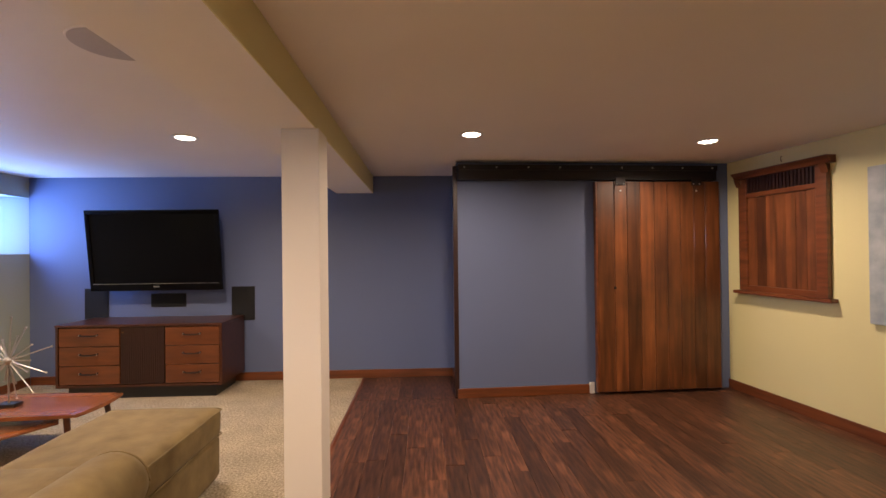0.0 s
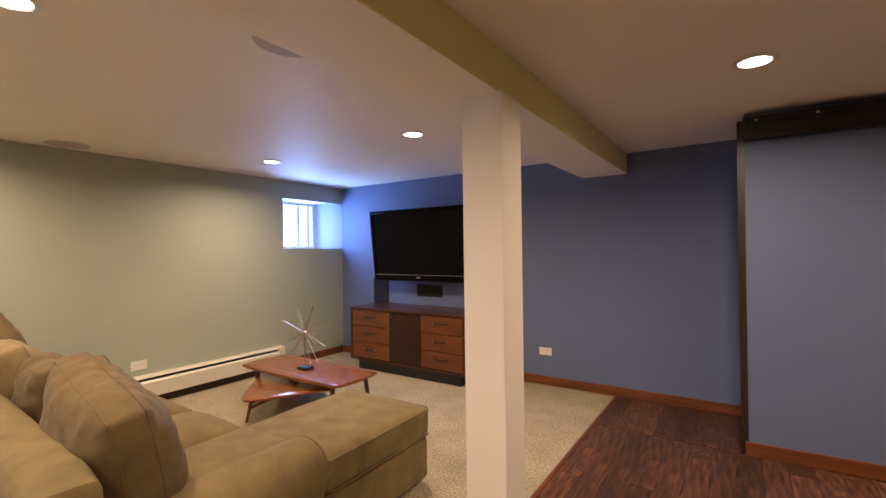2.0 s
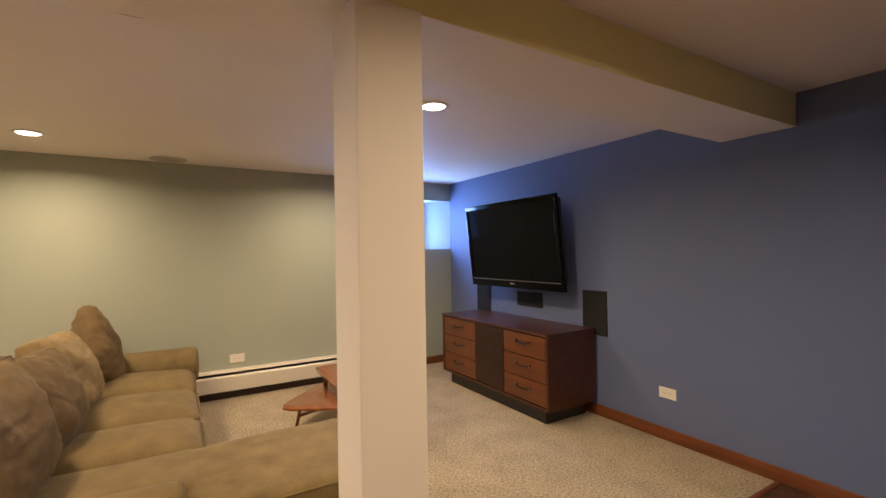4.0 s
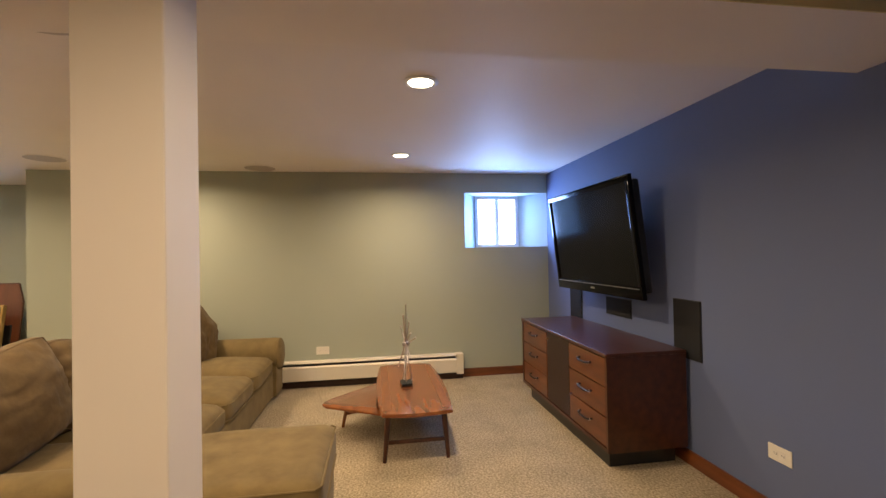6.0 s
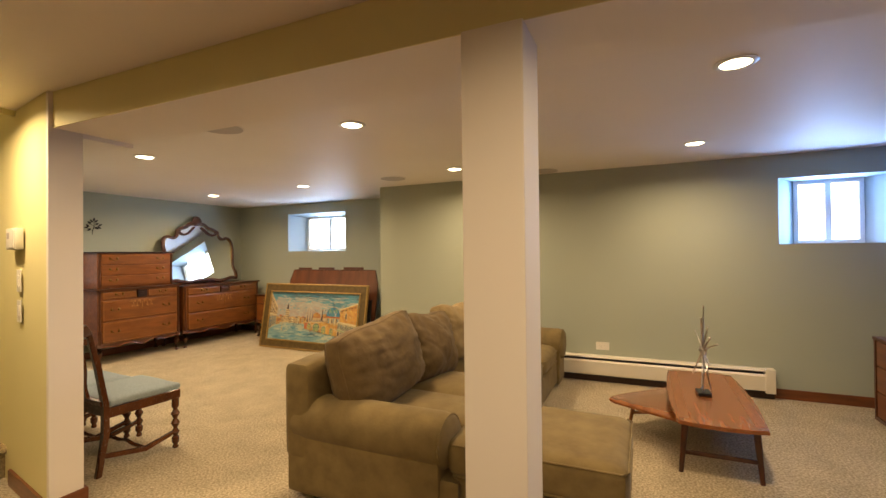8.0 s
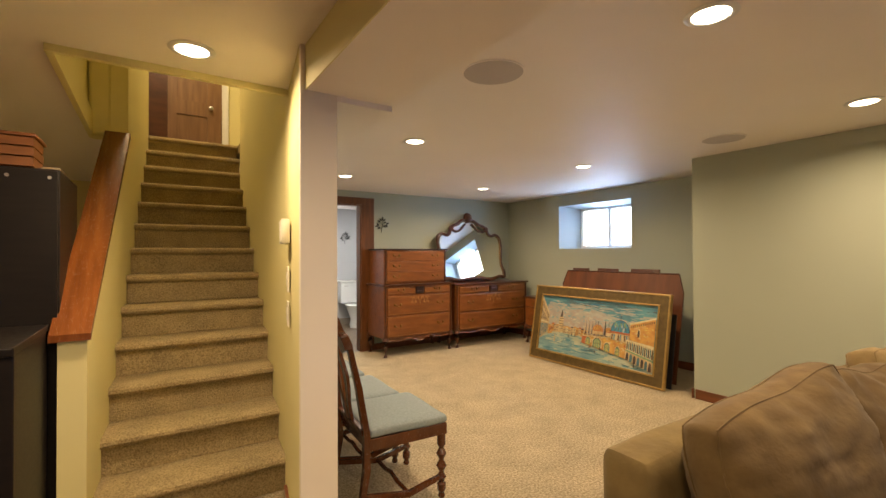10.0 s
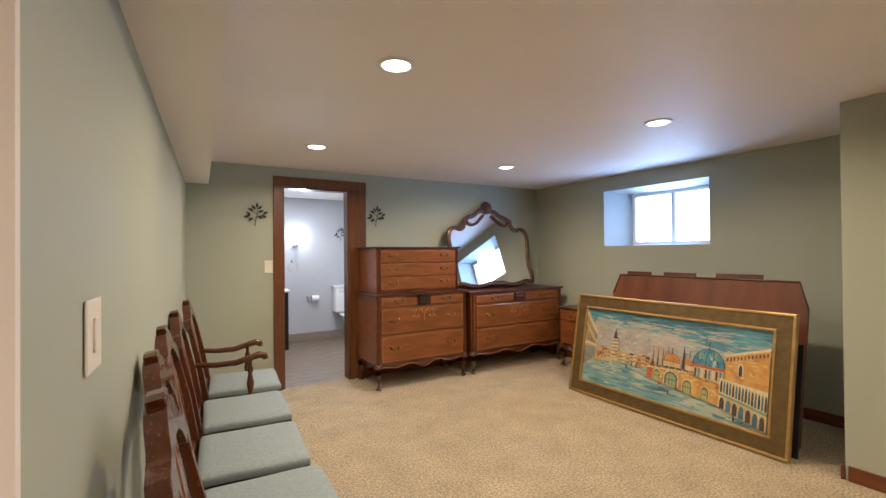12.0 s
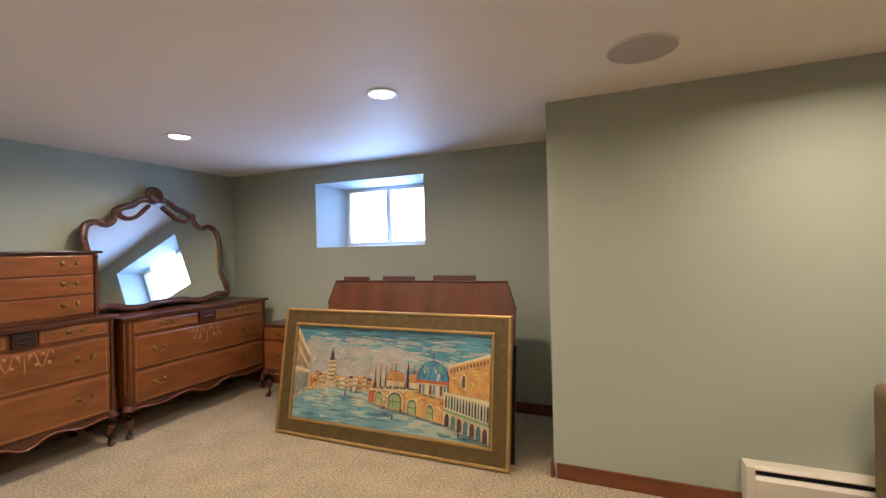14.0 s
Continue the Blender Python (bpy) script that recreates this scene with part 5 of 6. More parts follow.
def nightstand():
    t = thing("nightstand", "small mahogany nightstand beside the dresser", "nightstand", m=pose(-5.0, -2.17, 0, 0, 0, -90))
    x0, x1, yf, yb = -0.22, 0.22, 0.18, -0.17
    part("body", bx(x0, x1, yb, yf, 0.25, 0.665, bevel=0.005), M_MAHOG_D, t)
    part("top", bx(x0 - 0.02, x1 + 0.02, yb, yf + 0.02, 0.665, 0.685, bevel=0.005), M_MAHOG_D, t)
    for za, zb in ((0.54, 0.655), (0.27, 0.53)):
        d = part("drawer", bx(x0 + 0.025, x1 - 0.025, yf, yf + 0.014, za, zb, bevel=0.005), M_MAHOG, t)
        bail(d, 0, yf + 0.014, (za + zb) / 2, 0.07)
    apron_and_legs(t, x0, x1, yf, yb, 0.25)
    return t


nightstand()


# ---- leaning panels ----
def leaning(name, label, cat, x, lean, y0, y1, h, mat, cham=0.075, thick=0.022, group=""):
    t = thing(name, label, cat, group, pose(x, 0, 0.005, 0, lean, 0))
    out = [(y0, 0), (y1, 0), (y1, h - cham * 3.2), (y1 - cham, h), (y0 + cham, h), (y0, h - cham * 3.2)] if cham else [(y0, 0), (y1, 0), (y1, h), (y0, h)]
    part("board", slab(bmesh.new(), out, "x", -thick, 0, bevel=0.004), mat, t)
    if cham:
        bm = bmesh.new()
        tube(bm, [(0.0, u, v) for u, v in out[2:6]], 0.008, 6)
        part("edge_bead", bm, M_MAHOG_D, t, smooth=True)
    return t


leaning("headboard", "mahogany headboard with clipped corners leaning on the wall", "headboard", -4.50, -10.5, -1.52, 0.068, 1.115, M_MAHOG_V, cham=0.06)
for k, (a, b, h) in enumerate(((-1.42, -1.17, 1.15), (-1.06, -0.77, 1.152), (-0.62, -0.27, 1.155))):
    leaning("bed_slat_panel", "dark wooden panel stacked behind the headboard", "panel", -4.545 - 0.03 * k, -10.5, a, b, h, M_MAHOG_D, cham=0, thick=0.02, group="panels behind the headboard")
bp = leaning("black_board", "black board standing behind the framed painting", "board", -4.31, -9.5, -0.55, 0.126, 0.72, M_BLACK, cham=0, thick=0.02)


# ---- the large painting ----
def oil(name, colour, second, scale=9.0):
    return material(name, colour, 0.5, second=second, scale=scale, amount=0.45, grain=70, bump=0.5, bump_size=0.002, detail=8)


O_SKY = oil("oil_sky", (0.11, 0.30, 0.35), (0.06, 0.17, 0.22), 7)
O_MIST = oil("oil_mist", (0.44, 0.41, 0.34), (0.26, 0.29, 0.28), 9)
O_ROSE = oil("oil_rose", (0.46, 0.36, 0.29), (0.30, 0.28, 0.26), 10)
O_HAZE = oil("oil_haze", (0.23, 0.38, 0.38), (0.14, 0.27, 0.30), 9)
O_CLOUD = oil("oil_cloud", (0.54, 0.48, 0.37), (0.34, 0.34, 0.30), 8)
O_SQUARE = oil("oil_square", (0.47, 0.49, 0.36), (0.27, 0.38, 0.34), 7)
O_SHADE = oil("oil_shade", (0.08, 0.20, 0.24), (0.04, 0.09, 0.12))
O_OCHRE = oil("oil_ochre", (0.58, 0.34, 0.08), (0.35, 0.15, 0.05), 16)
O_TAN = oil("oil_tan", (0.60, 0.48, 0.28), (0.36, 0.25, 0.12), 14)
O_RED = oil("oil_red", (0.45, 0.13, 0.05), (0.30, 0.08, 0.03), 18)
O_DARK = oil("oil_dark", (0.035, 0.03, 0.04), (0.08, 0.05, 0.03))
O_CREAM = oil("oil_cream", (0.66, 0.58, 0.38), (0.45, 0.38, 0.2), 20)
O_DOME = oil("oil_dome", (0.07, 0.30, 0.36), (0.03, 0.12, 0.24), 16)
O_YELLOW = oil("oil_yellow", (0.68, 0.48, 0.10), (0.40, 0.36, 0.12), 18)

O_GREY = oil("oil_grey", (0.42, 0.45, 0.43), (0.24, 0.30, 0.32), 10)
O_GREEN = oil("oil_green", (0.26, 0.36, 0.16), (0.10, 0.20, 0.14), 20)


def painting():
    t = thing("framed_painting", "large framed oil painting of a domed basilica square, leaning", "painting", m=pose(-4.19, -0.775, 0.009, 0, -10.0, 0))
    W, H = 0.897, 0.922
    a, b = 0.020, 0.088
    fr = part("frame", boxes((-0.045, 0.0, -W, W, 0, a), (-0.045, 0.0, -W, W, H - a, H), (-0.045, 0.0, -W, -W + a, a, H - a), (-0.045, 0.0, W - a, W, a, H - a), bevel=0.005), M_GOLD, t, "gilt outer moulding")
    part("frame_band", boxes((-0.04, -0.008, -W + a, W - a, a, a + b), (-0.04, -0.008, -W + a, W - a, H - a - b, H - a), (-0.04, -0.008, -W + a, -W + a + b, a + b, H - a - b), (-0.04, -0.008, W - a - b, W - a, a + b, H - a - b)), M_GILT_D, fr, "dark bronze band")
    c = a + b
    part("frame_slip", boxes((-0.04, -0.002, -W + c, W - c, c, c + 0.018), (-0.04, -0.002, -W + c, W - c, H - c - 0.018, H - c), (-0.04, -0.002, -W + c, -W + c + 0.018, c + 0.018, H - c - 0.018), (-0.04, -0.002, W - c - 0.018, W - c, c + 0.018, H - c - 0.018), bevel=0.004), M_GOLD, fr, "gilt inner slip")
    y0, y1, z0, z1 = -W + c + 0.018, W - c - 0.018, c + 0.018, H - c - 0.018
    w, h = y1 - y0, z1 - z0
    canvas = part("canvas", bx(-0.03, -0.022, y0, y1, z0, z1), O_SKY, t)
    rng = random.Random(21)
    layers = []          # (material, outlines) from back to front

    def P(pts, mat):
        if not layers or layers[-1][0] is not mat:
            layers.append((mat, []))
        layers[-1][1].append([(min(max(u, 0.002), 0.998), min(max(v, 0.002), 0.998)) for u, v in pts])

    def stroke(u, v, lu, lv, mat, slope=0.0, n=8):
        P([(u + lu * math.cos(k * 2 * math.pi / n) * rng.uniform(0.6, 1.2), v + slope * lu * math.cos(k * 2 * math.pi / n) + lv * math.sin(k * 2 * math.pi / n) * rng.uniform(0.6, 1.2)) for k in range(n)], mat)

    def shower(count, u0, u1, v0, v1, lu, lv, mats, slope=0.0):
        for mat in mats:
            for k in range(count // len(mats)):
                stroke(rng.uniform(u0, u1), rng.uniform(v0, v1), lu * rng.uniform(0.4, 1.3), lv * rng.uniform(0.4, 1.3), mat, slope * rng.uniform(-1, 1))

    def arch(u, v, wide, tall, mat):
        P([(u + wide / 2 * math.cos(a), v - tall * 0.55 - tall * 0.45 * math.sin(a)) for a in (math.pi * q / 8 for q in range(9))] + [(u - wide / 2, v), (u + wide / 2, v)], mat)

    def dome(u, v, r, tall, mat):
        P([(u + r * math.cos(a), v - tall * math.sin(a)) for a in (math.pi * q / 12 for q in range(13))], mat)
        for k in range(4):
            x = u - r * 0.7 + k * r * 0.45
            P([(x, v), (x + r * 0.06, v), (u + (x - u) * 0.45 + r * 0.05, v - tall * 0.8), (u + (x - u) * 0.45, v - tall * 0.8)], O_DARK)

    # sky: deep teal streaks above smoky cream and rose-grey clouds
    shower(80, 0.0, 1.0, 0.0, 0.14, 0.08, 0.016, (O_SHADE, O_DOME, O_SKY), 0.12)
    P([(0.06, 0.16), (0.2, 0.12), (0.45, 0.14), (0.62, 0.22), (0.85, 0.30), (0.85, 0.6), (0.08, 0.6)], O_MIST)
    shower(320, 0.07, 0.62, 0.11, 0.56, 0.030, 0.024, (O_MIST, O_ROSE, O_CLOUD, O_MIST, O_ROSE), 0.8)
    shower(60, 0.10, 0.50, 0.12, 0.40, 0.016, 0.014, (O_HAZE, O_MIST), 0.8)
    shower(70, 0.55, 1.0, 0.14, 0.42, 0.026, 0.012, (O_HAZE, O_MIST, O_CLOUD, O_HAZE), 0.4)
    shower(90, 0.10, 0.98, 0.08, 0.20, 0.045, 0.014, (O_HAZE, O_SKY, O_MIST), 0.2)
    shower(40, 0.25, 1.0, 0.02, 0.15, 0.06, 0.005, (O_SHADE, O_SKY, O_DARK), 0.1)
    # the square, pale with teal shadows
    P([(0, 0.68), (0.3, 0.57), (0.5, 0.62), (0.8, 0.74), (1, 0.84), (1, 1), (0, 1)], O_SQUARE)
    P([(0, 0.80), (0.12, 0.69), (0.30, 0.78), (0.62, 0.88), (0.7, 1), (0, 1)], O_HAZE)
    shower(150, 0.0, 1.0, 0.68, 0.99, 0.06, 0.015, (O_SQUARE, O_HAZE, O_SQUARE, O_HAZE, O_SKY), 0.12)
    shower(60, 0.15, 0.75, 0.64, 0.86, 0.045, 0.012, (O_SQUARE, O_HAZE, O_SQUARE), 0.1)
    shower(30, 0.0, 0.55, 0.76, 0.99, 0.05, 0.006, (O_DOME, O_SKY, O_SHADE), 0.1)
    shower(14, 0.4, 0.95, 0.80, 0.97, 0.03, 0.004, (O_DARK, O_SHADE), 0.1)
    # houses along the far side
    for k in range(14):
        u, v = 0.12 + k * 0.0245, 0.50 + 0.05 * rng.random()
        P([(u, v), (u + 0.026, v), (u + 0.026, 0.635), (u, 0.65)], rng.choice((O_TAN, O_OCHRE, O_CREAM)))
        P([(u - 0.003, v), (u + 0.006, v - 0.025), (u + 0.02, v - 0.025), (u + 0.029, v)], rng.choice((O_RED, O_DARK, O_OCHRE)))
        for j in range(3):
            for q in range(2):
                P([(u + 0.004 + j * 0.008, v + 0.018 + q * 0.045), (u + 0.008 + j * 0.008, v + 0.018 + q * 0.045), (u + 0.008 + j * 0.008, v + 0.044 + q * 0.045), (u + 0.004 + j * 0.008, v + 0.044 + q * 0.045)], O_DARK)
    # clock tower
    P([(0.196, 0.36), (0.236, 0.36), (0.242, 0.62), (0.192, 0.62)], O_TAN)
    P([(0.202, 0.36), (0.208, 0.29), (0.216, 0.23), (0.224, 0.29), (0.230, 0.36)], O_DARK)
    for j in range(5):
        P([(0.198, 0.385 + j * 0.045), (0.236, 0.38 + j * 0.045), (0.236, 0.39 + j * 0.045), (0.198, 0.395 + j * 0.045)], O_DARK)
    # receding colonnade on one side
    P([(0.0, 0.02), (0.09, 0.32), (0.09, 0.66), (0.0, 0.82)], O_TAN)
    for k in range(10):
        u = 0.003 + k * 0.0085
        v = 0.06 + u * 2.9
        for a, b in ((v + 0.04, v + 0.13), (v + 0.17, 0.44 + u * 0.4)):
            P([(u, a), (u + 0.004, a + 0.01), (u + 0.004, b), (u, b)], O_DARK)
        P([(u, 0.52), (u + 0.0048, 0.52), (u + 0.0048, 0.78 - u * 1.6), (u, 0.79 - u * 1.6)], O_SHADE)
    P([(0.0, 0.46), (0.09, 0.49), (0.09, 0.505), (0.0, 0.49)], O_CREAM)
    P([(0.09, 0.52), (0.135, 0.54), (0.135, 0.67), (0.09, 0.70)], O_OCHRE)
    shower(26, 0.095, 0.13, 0.54, 0.68, 0.004, 0.014, (O_DARK, O_RED, O_CREAM))
    P([(0.165, 0.45), (0.169, 0.45), (0.172, 0.82), (0.163, 0.82)], O_TAN)
    # basilica with arches, arcade and domes
    P([(0.43, 0.60), (0.80, 0.55), (0.80, 0.86), (0.62, 0.80), (0.43, 0.74)], O_OCHRE)
    P([(0.43, 0.62), (0.47, 0.61), (0.47, 0.75), (0.43, 0.74)], O_RED)
    shower(60, 0.44, 0.79, 0.58, 0.78, 0.010, 0.014, (O_CREAM, O_YELLOW, O_TAN, O_RED), 0.4)
    for u, v, wide, tall in ((0.485, 0.745, 0.045, 0.13), (0.565, 0.775, 0.080, 0.17), (0.650, 0.805, 0.052, 0.15), (0.735, 0.835, 0.040, 0.15)):
        arch(u, v, wide, tall, O_CREAM)
        arch(u, v, wide * 0.86, tall * 0.92, O_DARK)
        arch(u, v, wide * 0.74, tall * 0.84, O_GREEN)
        for q in (-0.2, 0.0, 0.2):
            P([(u + wide * q - 0.0015, v - tall * 0.7), (u + wide * q + 0.0015, v - tall * 0.7), (u + wide * q + 0.0015, v), (u + wide * q - 0.0015, v)], O_YELLOW)
        P([(u - wide * 0.36, v - tall * 0.42), (u + wide * 0.36, v - tall * 0.42), (u + wide * 0.36, v - tall * 0.38), (u - wide * 0.36, v - tall * 0.38)], O_DARK)
    for k in range(30):
        u = 0.44 + k * 0.012
        v = 0.605 - k * 0.0018
        P([(u, v - 0.055), (u + 0.004, v - 0.055), (u + 0.004, v), (u, v)], O_DARK if k % 3 else O_CREAM)
    P([(0.43, 0.61), (0.80, 0.555), (0.80, 0.565), (0.43, 0.622)], O_CREAM)
    for k in range(9):
        u, tip = 0.445 + k * 0.0135, 0.27 + 0.09 * rng.random()
        P([(u, 0.57), (u + 0.004, tip), (u + 0.008, 0.57)], O_DARK if k % 2 else O_TAN)
    for u, r in ((0.565, 0.045), (0.655, 0.034)):
        P([(u - r, 0.50), (u + r, 0.50), (u + r, 0.555), (u - r, 0.56)], O_TAN)
        dome(u, 0.505, r, 0.105 * r / 0.045, O_RED)
        dome(u, 0.495, r * 0.86, 0.085 * r / 0.045, O_OCHRE)
        P([(u - 0.002, 0.34), (u + 0.002, 0.34), (u + 0.002, 0.42), (u - 0.002, 0.42)], O_DARK)
    P([(0.618, 0.56), (0.622, 0.36), (0.626, 0.29), (0.63, 0.36), (0.634, 0.56)], O_DARK)
    P([(0.675, 0.47), (0.815, 0.47), (0.81, 0.63), (0.68, 0.60)], O_TAN)
    dome(0.745, 0.475, 0.076, 0.20, O_DARK)
    dome(0.745, 0.470, 0.071, 0.19, O_DOME)
    shower(18, 0.70, 0.79, 0.33, 0.45, 0.008, 0.03, (O_GREY, O_SKY, O_GREEN), 0.8)
    P([(0.670, 0.465), (0.822, 0.465), (0.818, 0.495), (0.674, 0.495)], O_RED)
    P([(0.7435, 0.18), (0.7465, 0.18), (0.747, 0.29), (0.743, 0.29)], O_DARK)
    for k in range(8):
        u = 0.682 + k * 0.0165
        P([(u, 0.505), (u + 0.009, 0.505), (u + 0.009, 0.60), (u, 0.595)], (O_DARK, O_DOME, O_CREAM)[k % 3])
    # long wing on the other side
    P([(0.82, 0.33), (1, 0.20), (1, 0.60), (0.82, 0.56)], O_OCHRE)
    shower(40, 0.83, 0.99, 0.30, 0.55, 0.014, 0.010, (O_TAN, O_OCHRE, O_YELLOW), 0.5)
    P([(0.815, 0.31), (1, 0.175), (1, 0.20), (0.815, 0.335)], O_CREAM)
    for k in range(12):
        u = 0.825 + k * 0.0145
        P([(u, 0.345 - k * 0.0105), (u + 0.006, 0.341 - k * 0.0105), (u + 0.006, 0.375 - k * 0.0105), (u, 0.379 - k * 0.0105)], O_DARK)
    arch(0.885, 0.50, 0.022, 0.13, O_CREAM)
    arch(0.885, 0.50, 0.015, 0.115, O_DARK)
    P([(0.80, 0.56), (1, 0.60), (1, 0.80), (0.80, 0.71)], O_CREAM)
    for k in range(15):
        u = 0.806 + k * 0.0130
        arch(u + 0.004, 0.70 + k * 0.0065, 0.0085, 0.125 + k * 0.002, O_SHADE if k % 2 else O_DARK)
    P([(0.80, 0.71), (1, 0.80), (1, 0.83), (0.80, 0.73)], O_GREEN)
    P([(0.80, 0.73), (1, 0.83), (1, 0.98), (0.80, 0.86)], O_TAN)
    for k in range(7):
        arch(0.817 + k * 0.0275, 0.868 + k * 0.0175, 0.020, 0.115 + k * 0.003, O_SHADE if k % 2 else O_DARK)
    # small dark marks and their shadows on the square
    for u, v in ((0.56, 0.875), (0.34, 0.66), (0.31, 0.70), (0.37, 0.655), (0.87, 0.955), (0.60, 0.80)):
        stroke(u + 0.02, v + 0.004, 0.03, 0.006, O_SHADE)
        P([(u - 0.004, v), (u - 0.002, v - 0.05), (u + 0.003, v - 0.05), (u + 0.005, v)], O_DARK)
    bm, mats = bmesh.new(), []
    for k, (mat, outlines) in enumerate(layers):
        x = -0.0218 + 0.00012 * k
        if mat not in mats:
            mats.append(mat)
        for o in outlines:
            bm.faces.new([bm.verts.new((x, y0 + w * u, z1 - h * v)) for u, v in o]).material_index = mats.index(mat)
    work = part("brushwork", bm, mats[0], canvas)
    for mat in mats[1:]:
        work.data.materials.append(mat)
    tagged(work, kind="stuff")
    return t


painting()


# ---- dining chairs along the wall ----
def turned_leg(x, y, top):
    s = top / 0.40
    prof = [(0.016, 0), (0.020, 0.01), (0.014, 0.03), (0.024, 0.05), (0.024, 0.085), (0.013, 0.095), (0.027, 0.125), (0.013, 0.155), (0.013, 0.16), (0.029, 0.195), (0.013, 0.23), (0.013, 0.235), (0.029, 0.27), (0.013, 0.305), (0.024, 0.33), (0.022, 0.40)]
    return lathe(bmesh.new(), [(r, z * s) for r, z in prof], (x, y, 0), 12)


def dining_chair(m, arms=False):
    """Faces -x."""
    t = thing("dining_armchair" if arms else "dining_chair", "carved mahogany armchair with a pale blue seat" if arms else "carved mahogany dining chair with a pale blue woven seat", "chair", "chairs along the wall", m)
    xf, xb, yw = -0.235, 0.215, 0.245
    seat = part("seat", soft_block(xf - 0.005, xb - 0.01, -yw, yw, 0.402, 0.450, 0.020, 0.010, 4.0), M_SEAT, t, "pale blue-grey woven seat pad", smooth=True)
    part("seat_rail", boxes((xf, xb, -yw + 0.005, -yw + 0.03, 0.343, 0.404), (xf, xb, yw - 0.03, yw - 0.005, 0.343, 0.404), (xf, xf + 0.025, -yw + 0.03, yw - 0.03, 0.343, 0.404), (xb - 0.025, xb, -yw + 0.03, yw - 0.03, 0.343, 0.404), bevel=0.003), M_CHAIR, t)
    for y in (-yw + 0.025, yw - 0.025):
        part("front_leg", turned_leg(xf + 0.025, y, 0.35), M_CHAIR, t, "bobbin-turned front leg", smooth=True)
        part("back_post", slab(bmesh.new(), [(xb + 0.03, 0), (xb + 0.06, 0), (xb + 0.022, 0.25), (xb + 0.022, 0.43), (xb + 0.060, 0.66), (xb + 0.105, 0.87), (xb + 0.080, 0.875), (xb + 0.030, 0.66), (xb - 0.012, 0.43), (xb - 0.012, 0.25)], "y", y - 0.018, y + 0.018, bevel=0.006), M_CHAIR, t)
        part("side_stretcher", slab(bmesh.new(), [(xf + 0.03, 0.10), (xf + 0.03, 0.125), (-0.01, 0.085), (xb + 0.02, 0.13), (xb + 0.02, 0.105), (-0.01, 0.055)], "y", y - 0.011, y + 0.011), M_CHAIR, t)
    part("cross_stretcher", tube(bmesh.new(), [(-0.01, -yw + 0.03, 0.075), (-0.01, -0.08, 0.075), (-0.01, 0, 0.09), (-0.01, 0.08, 0.075), (-0.01, yw - 0.03, 0.075)], 0.012, 8), M_CHAIR, t, smooth=True)
    lean = Matrix.Translation((xb + 0.012, 0, 0.42)) @ Matrix.Rotation(radians(10.5), 4, "Y") @ Matrix.Diagonal((1, 1, 0.9, 1))

    def flat(name, outline, a, b, mat, label=""):
        bm = slab(bmesh.new(), outline, "x", a, b, bevel=0.004)
        bmesh.ops.transform(bm, matrix=lean, verts=bm.verts)
        return part(name, bm, mat, t, label)
    crest = smooth_curve([(-0.24, 0.50), (-0.20, 0.56), (-0.13, 0.575), (-0.10, 0.62), (-0.055, 0.655), (0, 0.665), (0.055, 0.655), (0.10, 0.62), (0.13, 0.575), (0.20, 0.56), (0.24, 0.50)], 4) + smooth_curve([(0.17, 0.47), (0.10, 0.54), (0, 0.575), (-0.10, 0.54), (-0.17, 0.47)], 4)
    flat("crest_rail", crest, -0.018, 0.026, M_CHAIR, "carved arched crest rail")
    flat("crest_cap", [(-0.035, 0.655), (0.035, 0.655), (0.045, 0.68), (0.02, 0.688), (-0.02, 0.688), (-0.045, 0.68)], -0.016, 0.022, M_CHAIR, "dark carved cap")
    sp = smooth_curve([(0.055, 0.03), (0.05, 0.12), (0.09, 0.22), (0.105, 0.33), (0.06, 0.42), (0.075, 0.50), (0.05, 0.57)], 5)
    inner = smooth_curve([(0.03, 0.50), (0.022, 0.42), (0.06, 0.33), (0.05, 0.22), (0.018, 0.14)], 4)
    for s in (-1, 1):
        flat("splat", [(s * u, v) for u, v in sp] + [(s * u, v) for u, v in inner] + [(s * 0.018, 0.03)], -0.008, 0.01, M_CHAIR, "pierced vase-shaped splat half")
    flat("splat_spine", [(-0.018, 0.03), (0.018, 0.03), (0.014, 0.2), (0.02, 0.34), (0.012, 0.55), (-0.012, 0.55), (-0.02, 0.34), (-0.014, 0.2)], -0.010, 0.012, M_MAHOG)
    flat("shoe_rail", [(-0.215, 0.0), (0.215, 0.0), (0.215, 0.035), (-0.215, 0.035)], -0.012, 0.014, M_CHAIR)
    if arms:
        for y in (-yw + 0.01, yw - 0.01):
            arm = part("arm", tube(bmesh.new(), [(xb + 0.06, y, 0.635), (xb - 0.05, y, 0.62), (0.04, y, 0.622), (-0.04, y, 0.645), (-0.10, y, 0.66), (-0.135, y, 0.65), (-0.14, y, 0.628)], [0.016, 0.018, 0.02, 0.021, 0.024, 0.024, 0.016], 10), M_CHAIR, t, "curved arm with a scrolled end", smooth=True)
            part("arm_support", lathe(bmesh.new(), [(0.012, 0.40), (0.02, 0.45), (0.024, 0.48), (0.012, 0.54), (0.020, 0.57), (0.010, 0.60), (0.014, 0.645)], (-0.045, y, 0), 10), M_CHAIR, arm, smooth=True)
    return t


chair_one = dining_chair(pose(-1.255, 0.235, 0, 0, 0, -3))
for x, y, turn in ((-1.225, -0.265, -2), (-1.235, -0.83, -4), (-1.28, -1.42, -3)):
    copy_thing(chair_one, pose(x, y, 0, 0, 0, turn))
dining_chair(pose(-1.345, -2.035, 0, 0, 0, -5), arms=True)


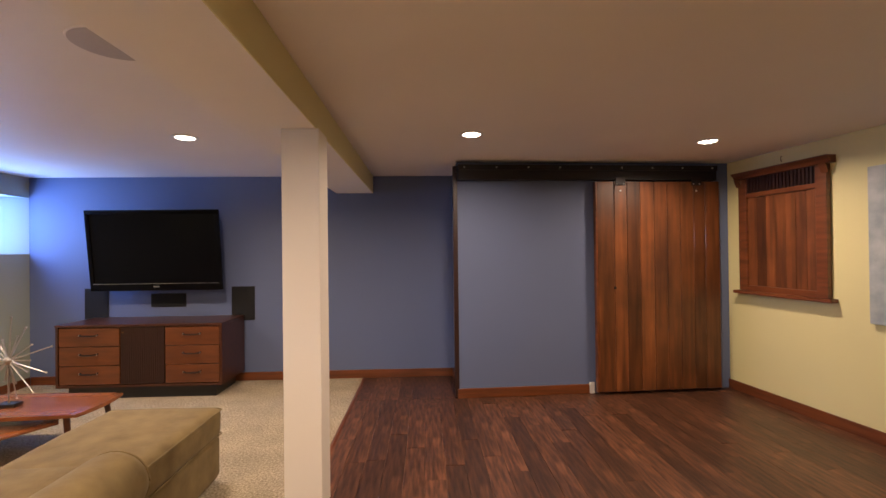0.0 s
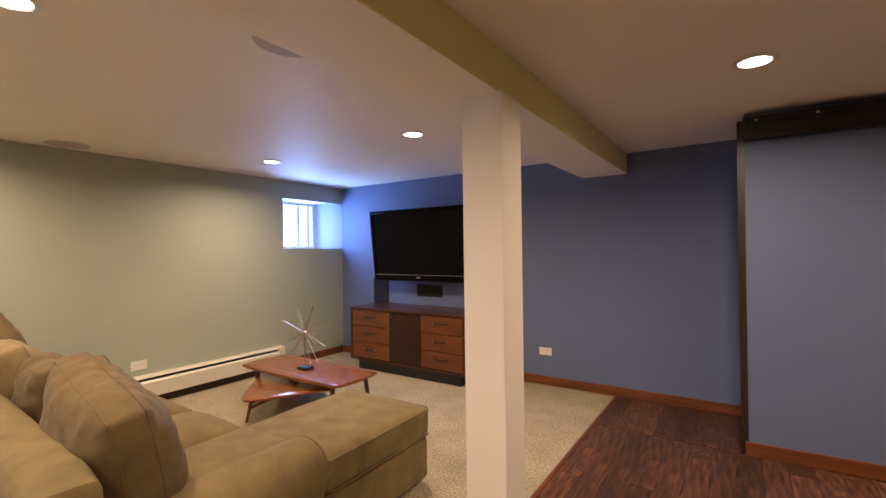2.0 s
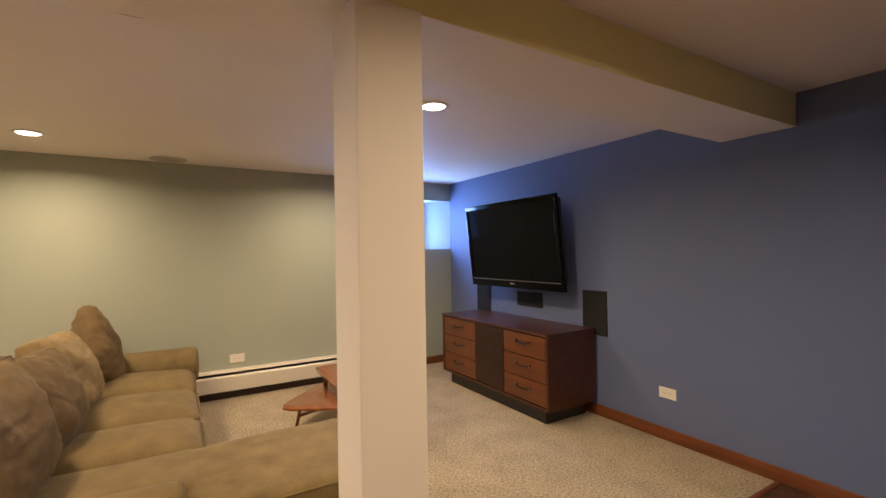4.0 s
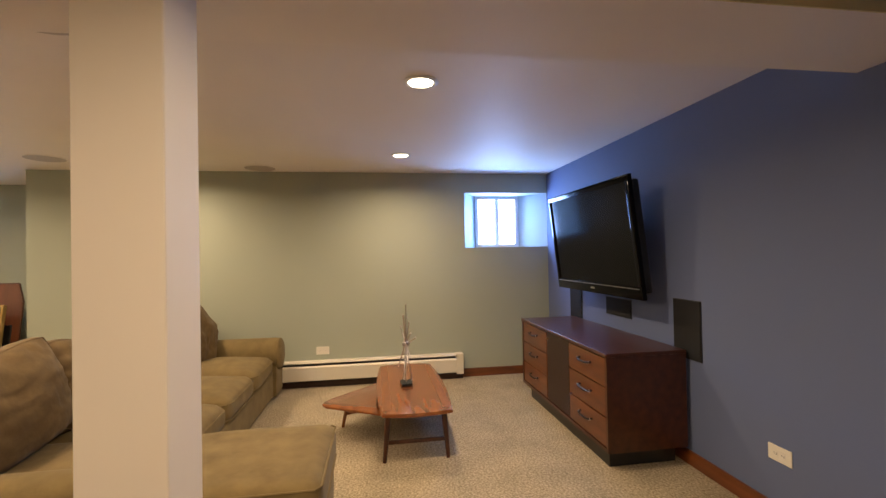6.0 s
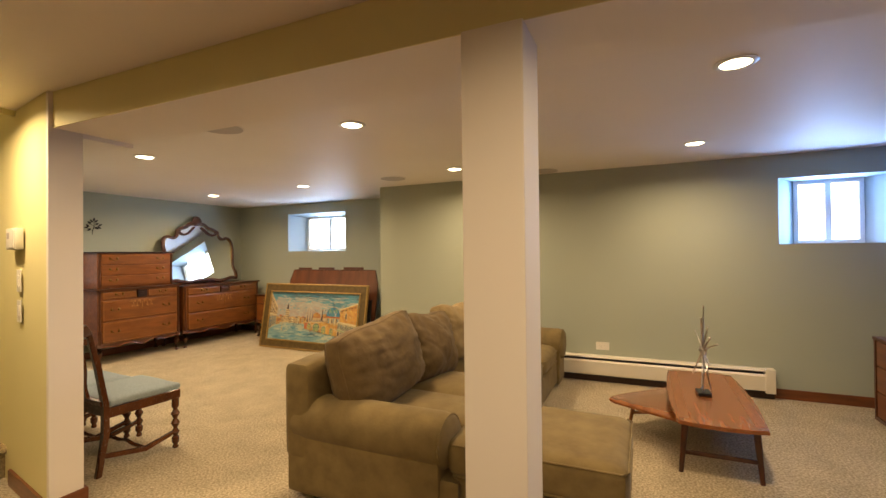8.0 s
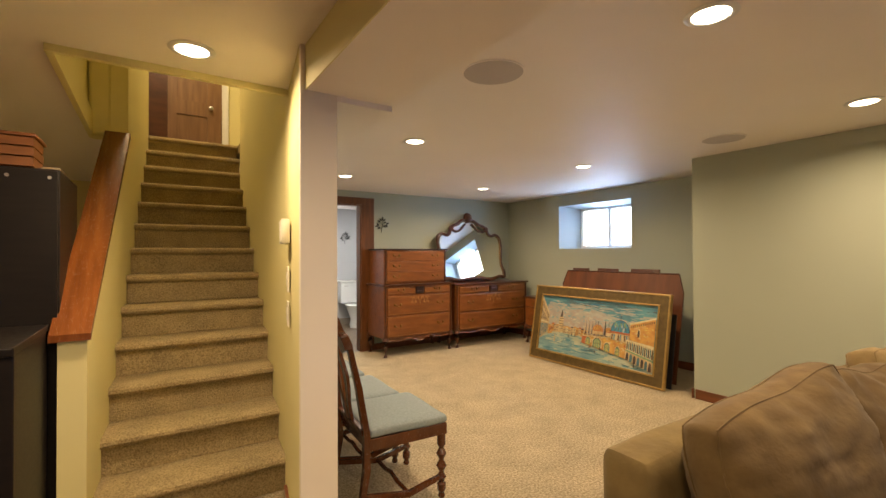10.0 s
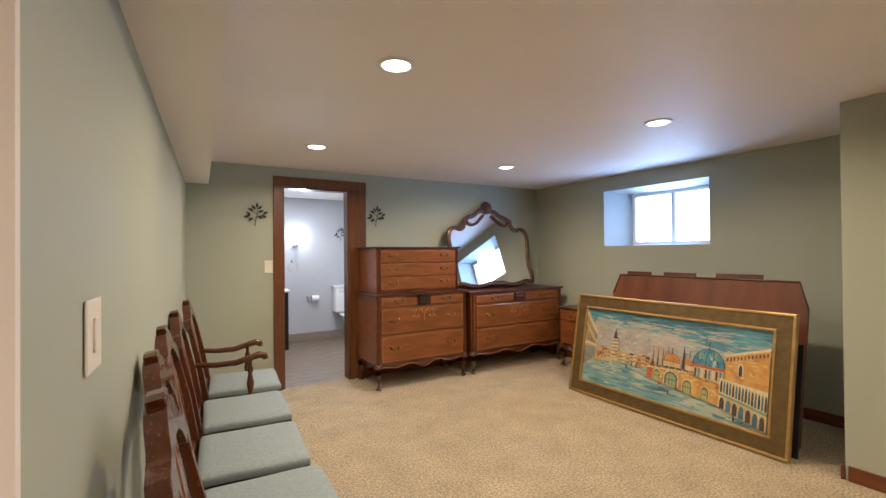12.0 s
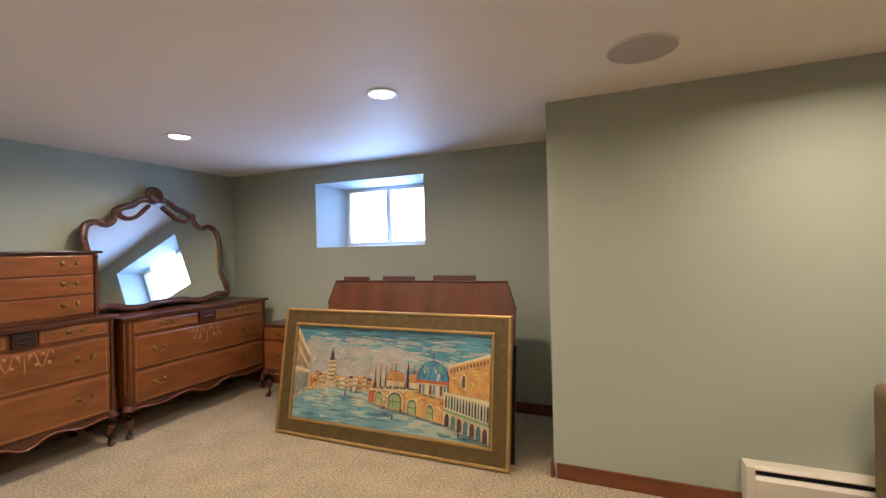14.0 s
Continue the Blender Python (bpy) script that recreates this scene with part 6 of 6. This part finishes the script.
# ---- by the stairs ----
def panel_door(t, x0, x1, y, z0, z1):
    part("stile", bx(x0, x0 + 0.17, y, y + 0.035, z0, z1), M_DOORWOOD, t)
    part("stile", bx(x1 - 0.10, x1, y, y + 0.035, z0, z1), M_DOORWOOD, t)
    for a, b in ((z0, z0 + 0.2), (z0 + 0.56, z0 + 0.74), (z1 - 0.12, z1)):
        part("rail", bx(x0 + 0.17, x1 - 0.10, y, y + 0.035, a, b), M_DOORWOOD, t)
    for a, b in ((z0 + 0.2, z0 + 0.56), (z0 + 0.74, z1 - 0.12)):
        part("panel", bx(x0 + 0.17, x1 - 0.10, y + 0.008, y + 0.02, a, b, bevel=0.004), M_DOORWOOD, t)
    part("doorknob", lathe(bmesh.new(), [(0.012, 0), (0.014, 0.03), (0.028, 0.045), (0.025, 0.065), (0.01, 0.072)], (x0 + 0.13, y + 0.035, z0 + 0.67), 14, Matrix.Rotation(radians(-90), 4, "X")), M_STEEL, t, smooth=True)


td = tagged(new("door_2"), "brown panelled wooden door at the head of the stairs", kind="structure")
panel_door(td, -0.91, -0.30, -4.045, UP, UP + 2.0)
part("casing", bx(-0.995, -0.914, -4.05, -4.02, UP, UP + 2.08, bevel=0.004), M_TRIMW, td)
part("casing", bx(-0.34, -0.10, -4.05, -4.02, UP, UP + 2.08, bevel=0.004), M_MAHOG_D, td)

bk = thing("black_bar_cabinet", "low black cabinet with a dark top beside the stairs", "cabinet")
part("body", bx(0.24, 0.78, 0.0, 0.55, 0, 1.0, bevel=0.004), M_ESPRESSO, bk)
part("top", bx(0.237, 0.80, -0.02, 0.57, 1.0, 1.028, bevel=0.004), M_ESPRESSO, bk)
tc = thing("tall_black_cabinet", "tall black laminate cabinet behind the half wall", "cabinet")
part("carcass", boxes((0.208, 0.80, -0.60, -0.05, 0, 1.70), bevel=0.004), M_ESPRESSO, tc)
part("cabinet_door", bx(0.213, 0.795, -0.05, -0.032, 0.05, 1.69, bevel=0.003), M_ESPRESSO, tc)
for x in (0.24, 0.375, 0.75):
    part("cam_cap", lathe(bmesh.new(), [(0.008, 0), (0.007, 0.003)], (x, -0.032, 1.66), 8, Matrix.Rotation(radians(-90), 4, "X")), M_STEEL, tc)
wb = thing("wooden_box", "slatted wooden crate on top of the tall cabinet", "box", m=pose(0.44, -0.25, 1.70))
part("bottom", bx(-0.13, 0.13, -0.11, 0.11, 0, 0.012), M_BOXWOOD, wb)
for z in (0.02, 0.065, 0.11):
    for y in (-0.105, 0.105):
        part("slat", bx(-0.13, 0.13, y - 0.006, y + 0.006, z, z + 0.038), M_BOXWOOD, wb)
    for x in (-0.124, 0.124):
        part("slat", bx(x - 0.006, x + 0.006, -0.099, 0.099, z, z + 0.038), M_BOXWOOD, wb)
part("lid", bx(-0.14, 0.14, -0.12, 0.12, 0.15, 0.165, bevel=0.003), M_BOXWOOD, wb)
cb = thing("cardboard_box", "small beige cardboard box on the tall cabinet", "box", m=pose(0.33, -0.40, 1.70))
part("carton", bx(-0.09, 0.0, -0.1, 0.1, 0, 0.045, bevel=0.003), M_CARD, cb)

cn = thing("counter_cabinet", "pale wooden base cabinet with a white worktop", "cabinet")
part("carcass", bx(0.9, 2.9, -4.04, -3.5, 0, 0.87), material("maple", (0.5, 0.36, 0.2), 0.4, scale=5, stretch=(2, 9, 9), grain=50), cn)
part("worktop", bx(0.88, 2.92, -4.04, -3.47, 0.87, 0.91, bevel=0.005), M_PORCELAIN, cn)
for k in range(5):
    jar = thing("canister", "white lidded canister on the worktop", "canister", "white canisters", pose(1.0 + k * 0.16, -3.75, 0.91))
    part("jar", lathe(bmesh.new(), [(0.05, 0), (0.055, 0.01), (0.055, 0.12), (0.05, 0.13)], seg=16), M_PORCELAIN, jar, smooth=True)
    part("lid", lathe(bmesh.new(), [(0.053, 0.13), (0.053, 0.145), (0.012, 0.15), (0.012, 0.165)], seg=16), M_PORCELAIN, jar, smooth=True)
